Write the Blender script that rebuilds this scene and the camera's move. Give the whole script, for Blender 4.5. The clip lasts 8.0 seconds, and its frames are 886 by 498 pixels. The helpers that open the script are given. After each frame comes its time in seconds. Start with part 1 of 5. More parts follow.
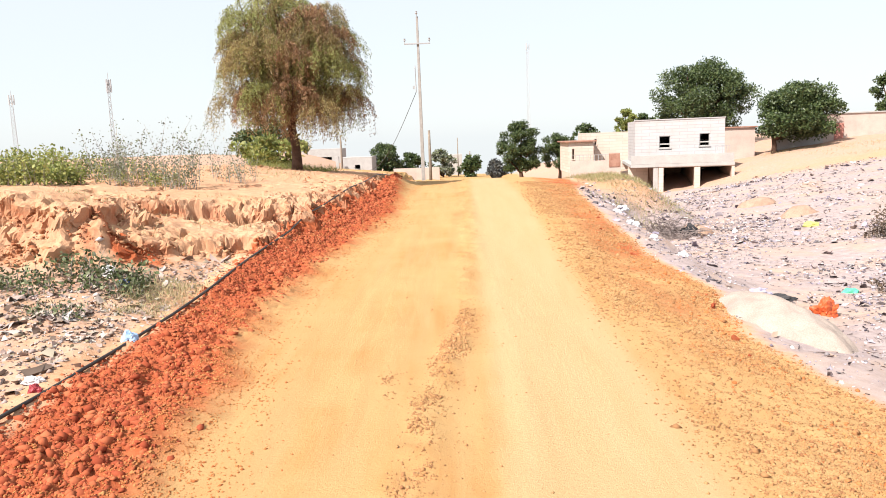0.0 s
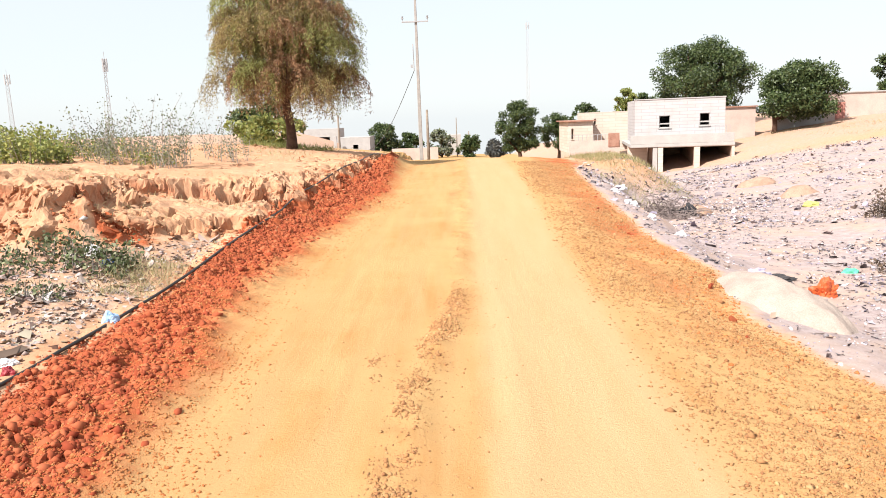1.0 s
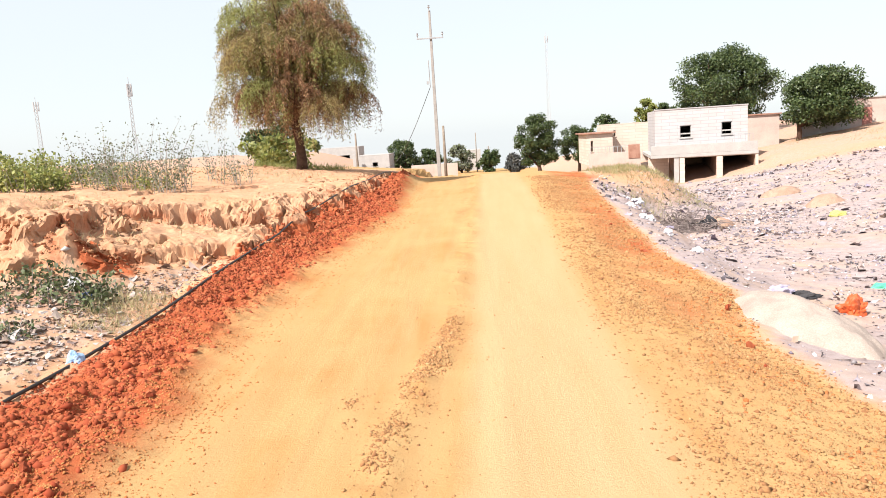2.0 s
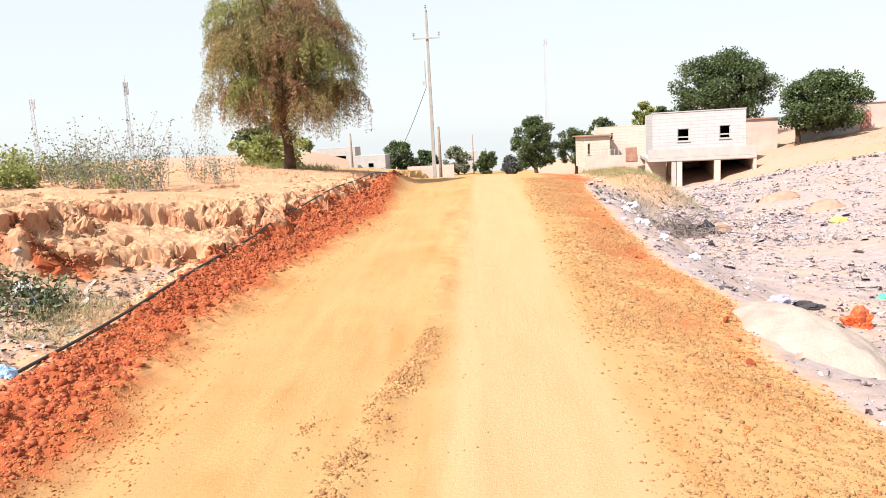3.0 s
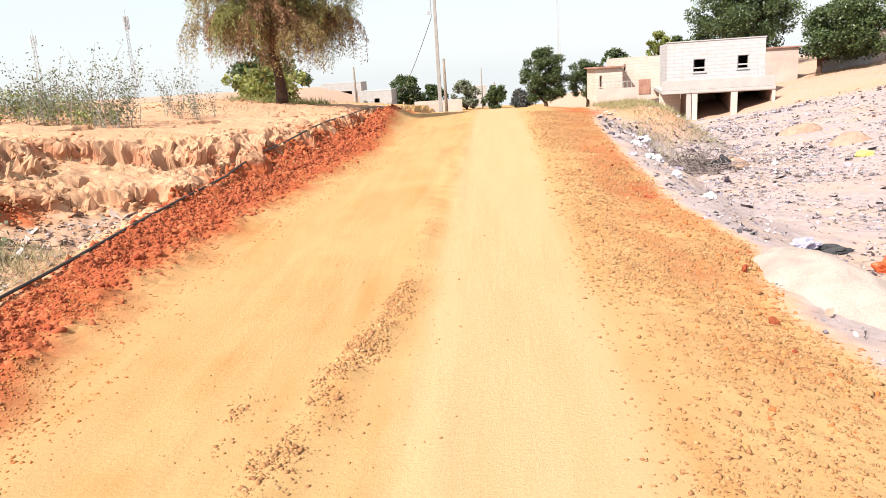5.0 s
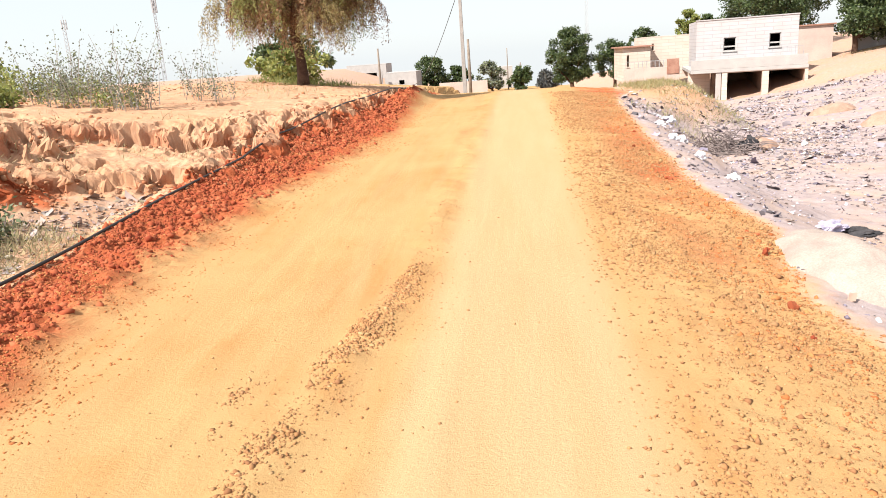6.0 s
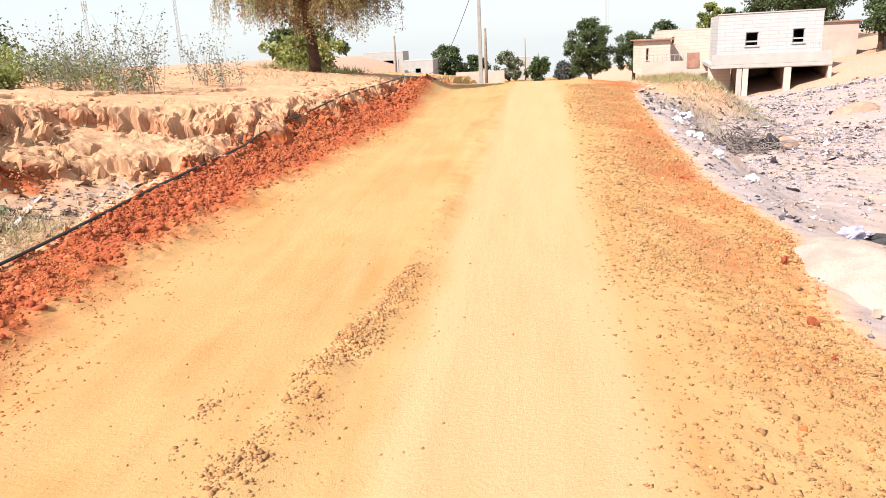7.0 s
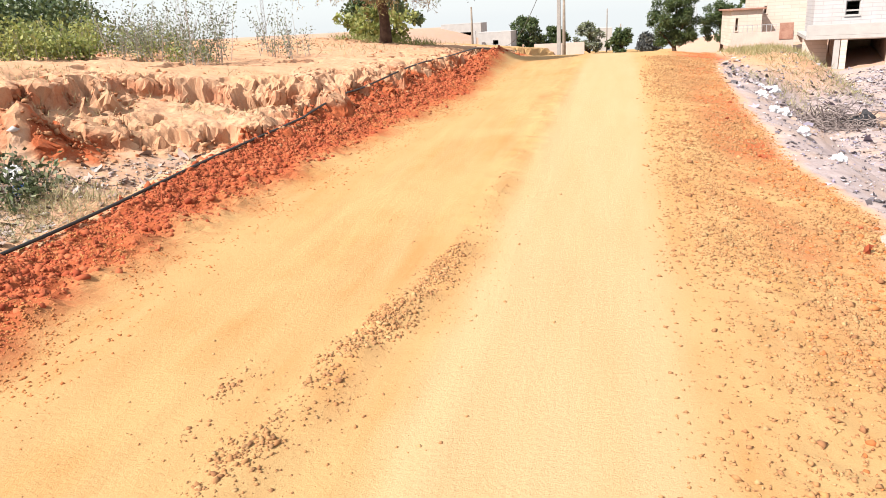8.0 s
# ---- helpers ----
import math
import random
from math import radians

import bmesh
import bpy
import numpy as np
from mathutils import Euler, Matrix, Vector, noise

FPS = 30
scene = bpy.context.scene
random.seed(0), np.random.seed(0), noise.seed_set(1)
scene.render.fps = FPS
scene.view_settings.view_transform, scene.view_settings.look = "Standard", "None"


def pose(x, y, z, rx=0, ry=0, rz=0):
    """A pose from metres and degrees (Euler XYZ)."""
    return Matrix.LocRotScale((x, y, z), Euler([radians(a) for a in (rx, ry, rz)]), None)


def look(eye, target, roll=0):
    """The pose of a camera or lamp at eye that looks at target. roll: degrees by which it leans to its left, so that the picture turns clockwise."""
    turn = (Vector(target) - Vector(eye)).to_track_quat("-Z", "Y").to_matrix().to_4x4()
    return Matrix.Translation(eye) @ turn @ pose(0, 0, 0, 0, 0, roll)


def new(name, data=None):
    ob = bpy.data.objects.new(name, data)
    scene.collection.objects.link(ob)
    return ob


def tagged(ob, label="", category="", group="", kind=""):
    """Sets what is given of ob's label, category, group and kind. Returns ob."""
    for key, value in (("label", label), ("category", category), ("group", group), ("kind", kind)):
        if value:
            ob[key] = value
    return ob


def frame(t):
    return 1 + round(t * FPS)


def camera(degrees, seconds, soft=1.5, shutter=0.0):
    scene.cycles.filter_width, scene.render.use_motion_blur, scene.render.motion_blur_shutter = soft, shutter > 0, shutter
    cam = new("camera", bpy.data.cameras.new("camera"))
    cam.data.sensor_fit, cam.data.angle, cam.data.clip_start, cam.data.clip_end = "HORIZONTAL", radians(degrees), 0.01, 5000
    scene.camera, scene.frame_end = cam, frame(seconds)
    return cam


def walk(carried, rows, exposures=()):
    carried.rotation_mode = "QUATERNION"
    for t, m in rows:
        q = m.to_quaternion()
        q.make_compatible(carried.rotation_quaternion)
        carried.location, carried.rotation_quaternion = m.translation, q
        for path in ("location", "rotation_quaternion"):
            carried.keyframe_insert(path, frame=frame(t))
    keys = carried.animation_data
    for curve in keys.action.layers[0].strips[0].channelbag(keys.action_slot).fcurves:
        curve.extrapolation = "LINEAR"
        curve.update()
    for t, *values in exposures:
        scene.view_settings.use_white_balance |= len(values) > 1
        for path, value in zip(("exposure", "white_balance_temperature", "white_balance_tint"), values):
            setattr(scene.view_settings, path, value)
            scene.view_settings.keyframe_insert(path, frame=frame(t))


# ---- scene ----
cam = camera(63.4, 8.0, soft=0.9)
PATH = [
    (0.0, (-0.041, -0.039, 1.51), (-0.088, 1.938, 1.207), -2.2),
    (0.5, (-0.007, -0.026, 1.49), (-0.029, 1.945, 1.149), -2.3),
    (1.0, (0.026, 0.113, 1.469), (-0.021, 2.081, 1.113), -2.2),
    (1.5, (0.136, 0.318, 1.475), (0.059, 2.289, 1.144), -3.4),
    (2.8, (0.423, 0.877, 1.445), (0.278, 2.848, 1.14), -3.1),
    (3.0, (0.418, 0.979, 1.427), (0.314, 2.953, 1.12), -3.1),
    (3.5, (0.456, 1.207, 1.378), (0.285, 3.176, 1.072), -3.0),
    (4.0, (0.55, 1.457, 1.37), (0.383, 3.409, 0.968), -3.4),
    (4.5, (0.577, 1.646, 1.354), (0.461, 3.588, 0.891), -3.5),
    (6.0, (0.715, 1.812, 1.308), (0.499, 3.731, 0.788), -4.1),
    (6.5, (0.743, 1.927, 1.305), (0.579, 3.838, 0.736), -4.1),
    (7.0, (0.782, 2.089, 1.305), (0.529, 3.997, 0.759), -2.9),
    (7.5, (0.848, 2.212, 1.289), (0.49, 4.095, 0.72), -4.5),
    (8.0, (0.926, 2.304, 1.274), (0.47, 4.155, 0.669), -3.2),
]
walk(cam, [(t, look(eye, target, roll)) for t, eye, target, roll in PATH])

# ---- world, sun, exposure ----
EXPOSURE = 1.07
scene.view_settings.exposure = EXPOSURE
SUN_FROM = Vector((-0.62, -0.66, 0.95)).normalized()
world = bpy.data.worlds.new("sky")
scene.world = world
world.use_nodes = True
wn = world.node_tree
sky = wn.nodes.new("ShaderNodeTexSky")
sky.sky_type = "NISHITA"
sky.sun_disc = False
sky.sun_elevation = math.asin(SUN_FROM.z)
sky.sun_rotation = math.atan2(SUN_FROM.x, SUN_FROM.y)
sky.dust_density = 1.0
sky.air_density = 1.0
# dry-season dust veils the whole sky evenly
veil = wn.nodes.new("ShaderNodeMix")
veil.data_type = "RGBA"
veil.inputs["Factor"].default_value = 0.88
veil.inputs[7].default_value = (3.3, 3.48, 3.6, 1.0)
wn.links.new(sky.outputs["Color"], veil.inputs[6])
wn.links.new(veil.outputs[2], wn.nodes["Background"].inputs["Color"])
wn.nodes["Background"].inputs["Strength"].default_value = 0.13
sun_data = bpy.data.lights.new("sun", "SUN")
sun_data.energy = 4.8
sun_data.angle = radians(0.55)
sun_data.color = (1.0, 0.94, 0.85)
sun = new("sun", sun_data)
sun.matrix_world = look(SUN_FROM * 60, (0, 0, 0))

# ---- materials ----
def mat_new(name, rough=0.9):
    m = bpy.data.materials.new(name)
    m.use_nodes = True
    b = m.node_tree.nodes["Principled BSDF"]
    b.inputs["Roughness"].default_value = rough
    b.inputs["Specular IOR Level"].default_value = 0.25
    return m, m.node_tree, b


def noise_node(nt, scale, detail=5.0, rough=0.6, coords="Object"):
    tc = nt.nodes.new("ShaderNodeTexCoord")
    n = nt.nodes.new("ShaderNodeTexNoise")
    n.inputs["Scale"].default_value = scale
    n.inputs["Detail"].default_value = detail
    n.inputs["Roughness"].default_value = rough
    nt.links.new(tc.outputs[coords], n.inputs["Vector"])
    return n.outputs["Fac"]


def mixc(nt, fac, a, b, blend="MIX"):
    n = nt.nodes.new("ShaderNodeMix")
    n.data_type = "RGBA"
    n.blend_type = blend
    for sock, v in ((n.inputs["Factor"], fac), (n.inputs[6], a), (n.inputs[7], b)):
        if isinstance(v, bpy.types.NodeSocket):
            nt.links.new(v, sock)
        elif isinstance(v, (int, float)):
            sock.default_value = v
        else:
            sock.default_value = (*v, 1.0)
    return n.outputs[2]


def ramp(nt, fac, lo, hi):
    n = nt.nodes.new("ShaderNodeMapRange")
    n.inputs["From Min"].default_value = lo
    n.inputs["From Max"].default_value = hi
    nt.links.new(fac, n.inputs["Value"])
    return n.outputs["Result"]


def bump(nt, b, height, strength=0.4, dist=0.02):
    n = nt.nodes.new("ShaderNodeBump")
    n.inputs["Strength"].default_value = strength
    n.inputs["Distance"].default_value = dist
    nt.links.new(height, n.inputs["Height"])
    nt.links.new(n.outputs["Normal"], b.inputs["Normal"])


def mat_mottled(name, c1, c2, scale=6.0, fine=60.0, rough=0.9, bstr=0.4, bdist=0.02, spec=0.25):
    """Two tones at a large scale, a finer grain, and relief."""
    m, nt, b = mat_new(name, rough)
    big = ramp(nt, noise_node(nt, scale), 0.35, 0.65)
    col = mixc(nt, big, c1, c2)
    grain = noise_node(nt, fine, 4.0, 0.7)
    col = mixc(nt, ramp(nt, grain, 0.3, 0.75), mixc(nt, 0.35, col, (0, 0, 0)), col)
    nt.links.new(col, b.inputs["Base Color"])
    b.inputs["Specular IOR Level"].default_value = spec
    bump(nt, b, grain, bstr, bdist)
    return m


def mat_island(name, colours, rough=0.8, spec=0.25, translucent=0.0):
    """Each loose piece of a joined mesh takes a tone of its own."""
    m, nt, b = mat_new(name, rough)
    g = nt.nodes.new("ShaderNodeNewGeometry")
    cr = nt.nodes.new("ShaderNodeValToRGB")
    cr.color_ramp.interpolation = "LINEAR"
    el = cr.color_ramp.elements
    while len(el) < len(colours):
        el.new(0.5)
    for i, c in enumerate(colours):
        el[i].position = i / max(1, len(colours) - 1)
        el[i].color = (*c, 1)
    nt.links.new(g.outputs["Random Per Island"], cr.inputs["Fac"])
    col = mixc(nt, ramp(nt, noise_node(nt, 1.3, 3.0), 0.3, 0.7), mixc(nt, 0.22, cr.outputs["Color"], (0, 0, 0)), cr.outputs["Color"])
    nt.links.new(col, b.inputs["Base Color"])
    b.inputs["Specular IOR Level"].default_value = spec
    if translucent:
        t = nt.nodes.new("ShaderNodeBsdfTranslucent")
        nt.links.new(col, t.inputs["Color"])
        mx = nt.nodes.new("ShaderNodeMixShader")
        mx.inputs["Fac"].default_value = translucent
        nt.links.new(b.outputs["BSDF"], mx.inputs[1])
        nt.links.new(t.outputs["BSDF"], mx.inputs[2])
        nt.links.new(mx.outputs["Shader"], nt.nodes["Material Output"].inputs["Surface"])
    return m


def mat_earth():
    """Sand, laterite, rolled road dust and ash, by the zones stored on the ground sheet."""
    m, nt, b = mat_new("earth", 0.95)
    at = nt.nodes.new("ShaderNodeAttribute")
    at.attribute_name = "zones"
    tc = nt.nodes.new("ShaderNodeTexCoord")
    mp = nt.nodes.new("ShaderNodeMapping")
    mp.inputs["Scale"].default_value = (1.0, 0.10, 1.0)
    nt.links.new(tc.outputs["Object"], mp.inputs["Vector"])
    st = nt.nodes.new("ShaderNodeTexNoise")
    st.inputs["Scale"].default_value = 4.5
    st.inputs["Detail"].default_value = 6.0
    st.inputs["Roughness"].default_value = 0.65
    nt.links.new(mp.outputs["Vector"], st.inputs["Vector"])
    streak = st.outputs["Fac"]
    sp = nt.nodes.new("ShaderNodeSeparateColor")
    nt.links.new(at.outputs["Color"], sp.inputs["Color"])
    n1 = noise_node(nt, 0.9, 6.0, 0.65)
    n2 = noise_node(nt, 7.0, 6.0, 0.7)
    n3 = noise_node(nt, 45.0, 5.0, 0.75)
    n4 = noise_node(nt, 160.0, 3.0, 0.7)
    sand = mixc(nt, ramp(nt, n2, 0.3, 0.7), (0.44, 0.225, 0.13), (0.53, 0.34, 0.225))
    sand = mixc(nt, ramp(nt, n1, 0.45, 0.7), sand, (0.48, 0.275, 0.16))
    red = mixc(nt, ramp(nt, n2, 0.3, 0.7), (0.30, 0.064, 0.026), (0.39, 0.118, 0.05))
    road = mixc(nt, ramp(nt, streak, 0.35, 0.65), (0.388, 0.206, 0.08), (0.425, 0.262, 0.122))
    road = mixc(nt, ramp(nt, n1, 0.38, 0.62), road, (0.415, 0.264, 0.12))
    road = mixc(nt, at.outputs["Alpha"], road, mixc(nt, ramp(nt, streak, 0.3, 0.7), (0.41, 0.272, 0.14), (0.43, 0.30, 0.166)))
    ash = mixc(nt, ramp(nt, n2, 0.3, 0.7), (0.28, 0.218, 0.215), (0.41, 0.342, 0.34))
    ash = mixc(nt, ramp(nt, n1, 0.45, 0.7), ash, (0.42, 0.30, 0.235))

    def soft(sock):
        add = nt.nodes.new("ShaderNodeMath")
        add.operation = "MULTIPLY_ADD"
        nt.links.new(n3, add.inputs[0])
        add.inputs[1].default_value = 0.5
        nt.links.new(sock, add.inputs[2])
        add2 = nt.nodes.new("ShaderNodeMath")
        add2.operation = "MULTIPLY_ADD"
        nt.links.new(n2, add2.inputs[0])
        add2.inputs[1].default_value = 0.5
        nt.links.new(add.outputs[0], add2.inputs[2])
        return ramp(nt, add2.outputs[0], 0.75, 1.25)
    col = mixc(nt, soft(sp.outputs["Blue"]), sand, ash)
    col = mixc(nt, soft(sp.outputs["Green"]), col, road)
    col = mixc(nt, soft(sp.outputs["Red"]), col, red)
    col = mixc(nt, ramp(nt, n4, 0.25, 0.6), mixc(nt, 0.22, col, (0.05, 0.01, 0.0)), col)
    nt.links.new(col, b.inputs["Base Color"])
    b.inputs["Specular IOR Level"].default_value = 0.1
    add = nt.nodes.new("ShaderNodeMath")
    add.operation = "MULTIPLY_ADD"
    nt.links.new(n4, add.inputs[0])
    add.inputs[1].default_value = 0.4
    nt.links.new(n3, add.inputs[2])
    mp2 = nt.nodes.new("ShaderNodeMapping")
    mp2.inputs["Scale"].default_value = (1.0, 0.06, 1.0)
    mp2.inputs["Rotation"].default_value = (0, 0, radians(4))
    nt.links.new(tc.outputs["Object"], mp2.inputs["Vector"])
    drag = nt.nodes.new("ShaderNodeTexNoise")
    drag.inputs["Scale"].default_value = 16.0
    drag.inputs["Detail"].default_value = 4.0
    nt.links.new(mp2.outputs["Vector"], drag.inputs["Vector"])
    add2 = nt.nodes.new("ShaderNodeMath")
    add2.operation = "MULTIPLY_ADD"
    nt.links.new(ramp(nt, drag.outputs["Fac"], 0.35, 0.7), add2.inputs[0])
    add2.inputs[1].default_value = 0.16
    nt.links.new(add.outputs[0], add2.inputs[2])
    bump(nt, b, add2.outputs[0], 0.42, 0.026)
    return m


def mat_blockwork(name, c1, c2, mortar, rough=0.9):
    """Rendered or bare cement blocks in 0.2 m courses."""
    m, nt, b = mat_new(name, rough)
    tc = nt.nodes.new("ShaderNodeTexCoord")
    sx = nt.nodes.new("ShaderNodeSeparateXYZ")
    nt.links.new(tc.outputs["Object"], sx.inputs[0])
    ad = nt.nodes.new("ShaderNodeMath")
    ad.operation = "ADD"
    nt.links.new(sx.outputs["X"], ad.inputs[0])
    nt.links.new(sx.outputs["Y"], ad.inputs[1])
    cx = nt.nodes.new("ShaderNodeCombineXYZ")
    nt.links.new(ad.outputs[0], cx.inputs["X"])
    nt.links.new(sx.outputs["Z"], cx.inputs["Y"])
    br = nt.nodes.new("ShaderNodeTexBrick")
    br.inputs["Scale"].default_value = 1.0
    br.inputs["Brick Width"].default_value = 0.9
    br.inputs["Row Height"].default_value = 0.2
    br.inputs["Mortar Size"].default_value = 0.016
    for key, v in (("Color1", c1), ("Color2", c2), ("Mortar", mortar)):
        br.inputs[key].default_value = (*v, 1)
    nt.links.new(cx.outputs[0], br.inputs["Vector"])
    n = noise_node(nt, 1.2, 6.0, 0.7)
    col = mixc(nt, ramp(nt, n, 0.4, 0.75), br.outputs["Color"], mixc(nt, 0.3, br.outputs["Color"], (0.35, 0.25, 0.18)))
    nt.links.new(col, b.inputs["Base Color"])
    bump(nt, b, br.outputs["Fac"], -0.4, 0.01)
    return m


EARTH = mat_earth()
M_CLOD = mat_island("laterite_clods", [(0.25, 0.05, 0.025), (0.34, 0.085, 0.04), (0.43, 0.135, 0.064)], 0.95, 0.1)
M_CRUMB = mat_island("orange_crumbs", [(0.34, 0.11, 0.04), (0.42, 0.17, 0.065), (0.46, 0.22, 0.09)], 0.95, 0.1)
M_GRAVEL = mat_island("road_gravel", [(0.35, 0.17, 0.075), (0.40, 0.22, 0.10), (0.26, 0.12, 0.058), (0.44, 0.275, 0.135)], 0.95, 0.1)
M_BARK = mat_mottled("bark", (0.07, 0.04, 0.028), (0.13, 0.075, 0.052), 9, 70, 0.95, 0.8, 0.03)
M_TWIG = mat_mottled("dry_twigs", (0.34, 0.29, 0.26), (0.46, 0.41, 0.37), 9, 80, 0.9)
M_WEEP = [mat_island("drooping_leaves_green", [(0.228, 0.263, 0.078), (0.386, 0.404, 0.140), (0.298, 0.298, 0.105), (0.095, 0.092, 0.041)], 0.6, 0.3, 0.25),
          mat_island("drooping_leaves_olive", [(0.246, 0.211, 0.078), (0.404, 0.333, 0.140), (0.316, 0.220, 0.105), (0.081, 0.062, 0.035)], 0.6, 0.3, 0.25),
          mat_island("drooping_leaves_russet", [(0.333, 0.167, 0.088), (0.404, 0.246, 0.132), (0.246, 0.132, 0.074), (0.081, 0.051, 0.035)], 0.6, 0.3, 0.25)]
M_LEAF_DARK = mat_island("dark_leaves", [(0.024, 0.045, 0.017), (0.065, 0.098, 0.032), (0.12, 0.155, 0.055), (0.032, 0.054, 0.021)], 0.45, 0.45, 0.25)
M_LEAF_BRIGHT = mat_island("bright_leaves", [(0.15, 0.195, 0.046), (0.28, 0.305, 0.08), (0.36, 0.36, 0.13), (0.095, 0.13, 0.038)], 0.55, 0.35, 0.35)
M_LEAF_PALE = mat_island("pale_leaves", [(0.17, 0.18, 0.15), (0.27, 0.28, 0.22), (0.18, 0.21, 0.10), (0.10, 0.11, 0.075)], 0.6, 0.3, 0.25)
M_LEAF_GREY = mat_island("grey_leaves", [(0.05, 0.055, 0.06), (0.09, 0.095, 0.10), (0.13, 0.13, 0.11)], 0.7, 0.2, 0.1)
M_STRAW = mat_island("dry_grass", [(0.383, 0.306, 0.170), (0.468, 0.391, 0.238), (0.297, 0.281, 0.128), (0.408, 0.340, 0.255)], 0.85, 0.2, 0.2)
M_GRASSMIX = mat_island("rough_grass", [(0.24, 0.22, 0.09), (0.38, 0.32, 0.18), (0.19, 0.20, 0.08), (0.44, 0.37, 0.24)], 0.85, 0.2, 0.2)
M_PIPE = mat_mottled("black_pipe", (0.016, 0.014, 0.014), (0.035, 0.03, 0.028), 3, 90, 0.5, 0.15, 0.004, 0.4)
M_POLE = mat_mottled("pole_concrete", (0.30, 0.28, 0.275), (0.38, 0.36, 0.35), 3, 40, 0.85)
M_IRON = mat_mottled("galvanised_iron", (0.30, 0.31, 0.33), (0.42, 0.42, 0.44), 6, 50, 0.5, 0.2, 0.005, 0.5)
M_MAST = mat_mottled("pale_paint_steel", (0.40, 0.41, 0.43), (0.50, 0.51, 0.53), 4, 30, 0.6)
M_WOODPOLE = mat_mottled("grey_wood", (0.20, 0.16, 0.13), (0.30, 0.25, 0.21), 6, 60, 0.9)
M_BLOCK = mat_blockwork("cement_blocks", (0.385, 0.38, 0.40), (0.42, 0.41, 0.43), (0.315, 0.305, 0.32))
M_RENDER_W = mat_mottled("white_render", (0.40, 0.385, 0.38), (0.47, 0.455, 0.45), 1.5, 25, 0.9, 0.2)
M_RENDER_P = mat_mottled("pink_render", (0.52, 0.41, 0.37), (0.60, 0.49, 0.44), 1.2, 25, 0.9, 0.2)
M_BEIGE = mat_blockwork("beige_blocks", (0.50, 0.42, 0.37), (0.56, 0.48, 0.43), (0.43, 0.36, 0.32))
M_DARKROOM = mat_mottled("bare_inner_wall", (0.30, 0.20, 0.16), (0.38, 0.27, 0.21), 2, 30)
M_RUST = mat_mottled("rusty_sheet", (0.32, 0.16, 0.12), (0.42, 0.24, 0.18), 3, 40, 0.7)
M_DOOR_RED = mat_mottled("faded_red_door", (0.42, 0.17, 0.14), (0.50, 0.24, 0.20), 3, 40, 0.7)
M_LEAF_BROWN = mat_island("withered_leaves", [(0.05, 0.035, 0.03), (0.12, 0.085, 0.065), (0.20, 0.14, 0.10), (0.07, 0.055, 0.05)], 0.8, 0.2, 0.1)
M_WEED = mat_island("weed_leaves", [(0.06, 0.085, 0.03), (0.13, 0.16, 0.07), (0.04, 0.05, 0.025), (0.27, 0.27, 0.16)], 0.6, 0.3, 0.1)
M_DARK = mat_mottled("dark_rag_and_opening", (0.03, 0.03, 0.035), (0.07, 0.065, 0.07), 9, 60, 0.85)


# ---- numeric helpers ----
rng = np.random.default_rng(7)
TABLE = rng.random((4, 256, 256))


def vnoise(x, y, k=0):
    ix, iy = np.floor(x).astype(int), np.floor(y).astype(int)
    fx, fy = x - ix, y - iy
    fx, fy = fx * fx * (3 - 2 * fx), fy * fy * (3 - 2 * fy)
    t = TABLE[k]
    a, b = t[ix & 255, iy & 255], t[(ix + 1) & 255, iy & 255]
    c, d = t[ix & 255, (iy + 1) & 255], t[(ix + 1) & 255, (iy + 1) & 255]
    return (a * (1 - fx) + b * fx) * (1 - fy) + (c * (1 - fx) + d * fx) * fy - 0.5


def fbm(x, y, f, octaves=4, k=0):
    s, amp = np.zeros_like(x), 1.0
    for i in range(octaves):
        s += amp * vnoise(x * f + 17.3 * i, y * f - 9.1 * i, (k + i) % 4)
        f, amp = f * 2.03, amp * 0.5
    return s


def smooth(a, b, v):
    t = np.clip((v - a) / (b - a), 0, 1)
    return t * t * (3 - 2 * t)


def side(x, y, pts):
    """Signed distance to a polyline, positive on the left of its run."""
    best = np.full(x.shape, 1e9)
    sign = np.ones(x.shape)
    for (x0, y0), (x1, y1) in zip(pts, pts[1:]):
        dx, dy = x1 - x0, y1 - y0
        t = np.clip(((x - x0) * dx + (y - y0) * dy) / (dx * dx + dy * dy), 0, 1)
        ex, ey = x - x0 - t * dx, y - y0 - t * dy
        d = np.hypot(ex, ey)
        s = np.where(dx * ey - dy * ex >= 0, 1.0, -1.0)
        near = d < best - 1e-6
        best, sign = np.where(near, d, best), np.where(near, s, sign)
    return best * sign


# ---- the ground: plan ----
LOWER_RIM = [(-80, 6.8), (-5.5, 6.9), (-4.0, 6.85), (-3.5, 7.25), (-3.3, 7.9), (-2.85, 8.1), (-2.5, 8.6), (-2.28, 9.8), (-2.08, 12), (-1.95, 16), (-2.0, 24), (-2.6, 32), (-4, 60)]
UPPER_RIM = [(-80, 8.2), (-5.5, 7.3), (-4.2, 7.1), (-3.75, 7.5), (-3.85, 8.6), (-4.1, 9.25), (-3.4, 9.6), (-2.7, 10.0), (-2.35, 11), (-2.15, 13), (-2.15, 24), (-2.8, 32), (-4.4, 60)]
YL = np.array([-40, 3.0, 4.3, 5.4, 6.2, 8.0, 10.1, 11.5, 14, 17, 20, 30, 60])
XL = np.array([-1.25, -1.30, -1.38, -1.58, -1.60, -1.52, -1.36, -1.14, -1.08, -1.20, -1.38, -1.6, -2.0])
YR = np.array([-40, 4.5, 7.0, 10.2, 15.3, 22, 30, 60])
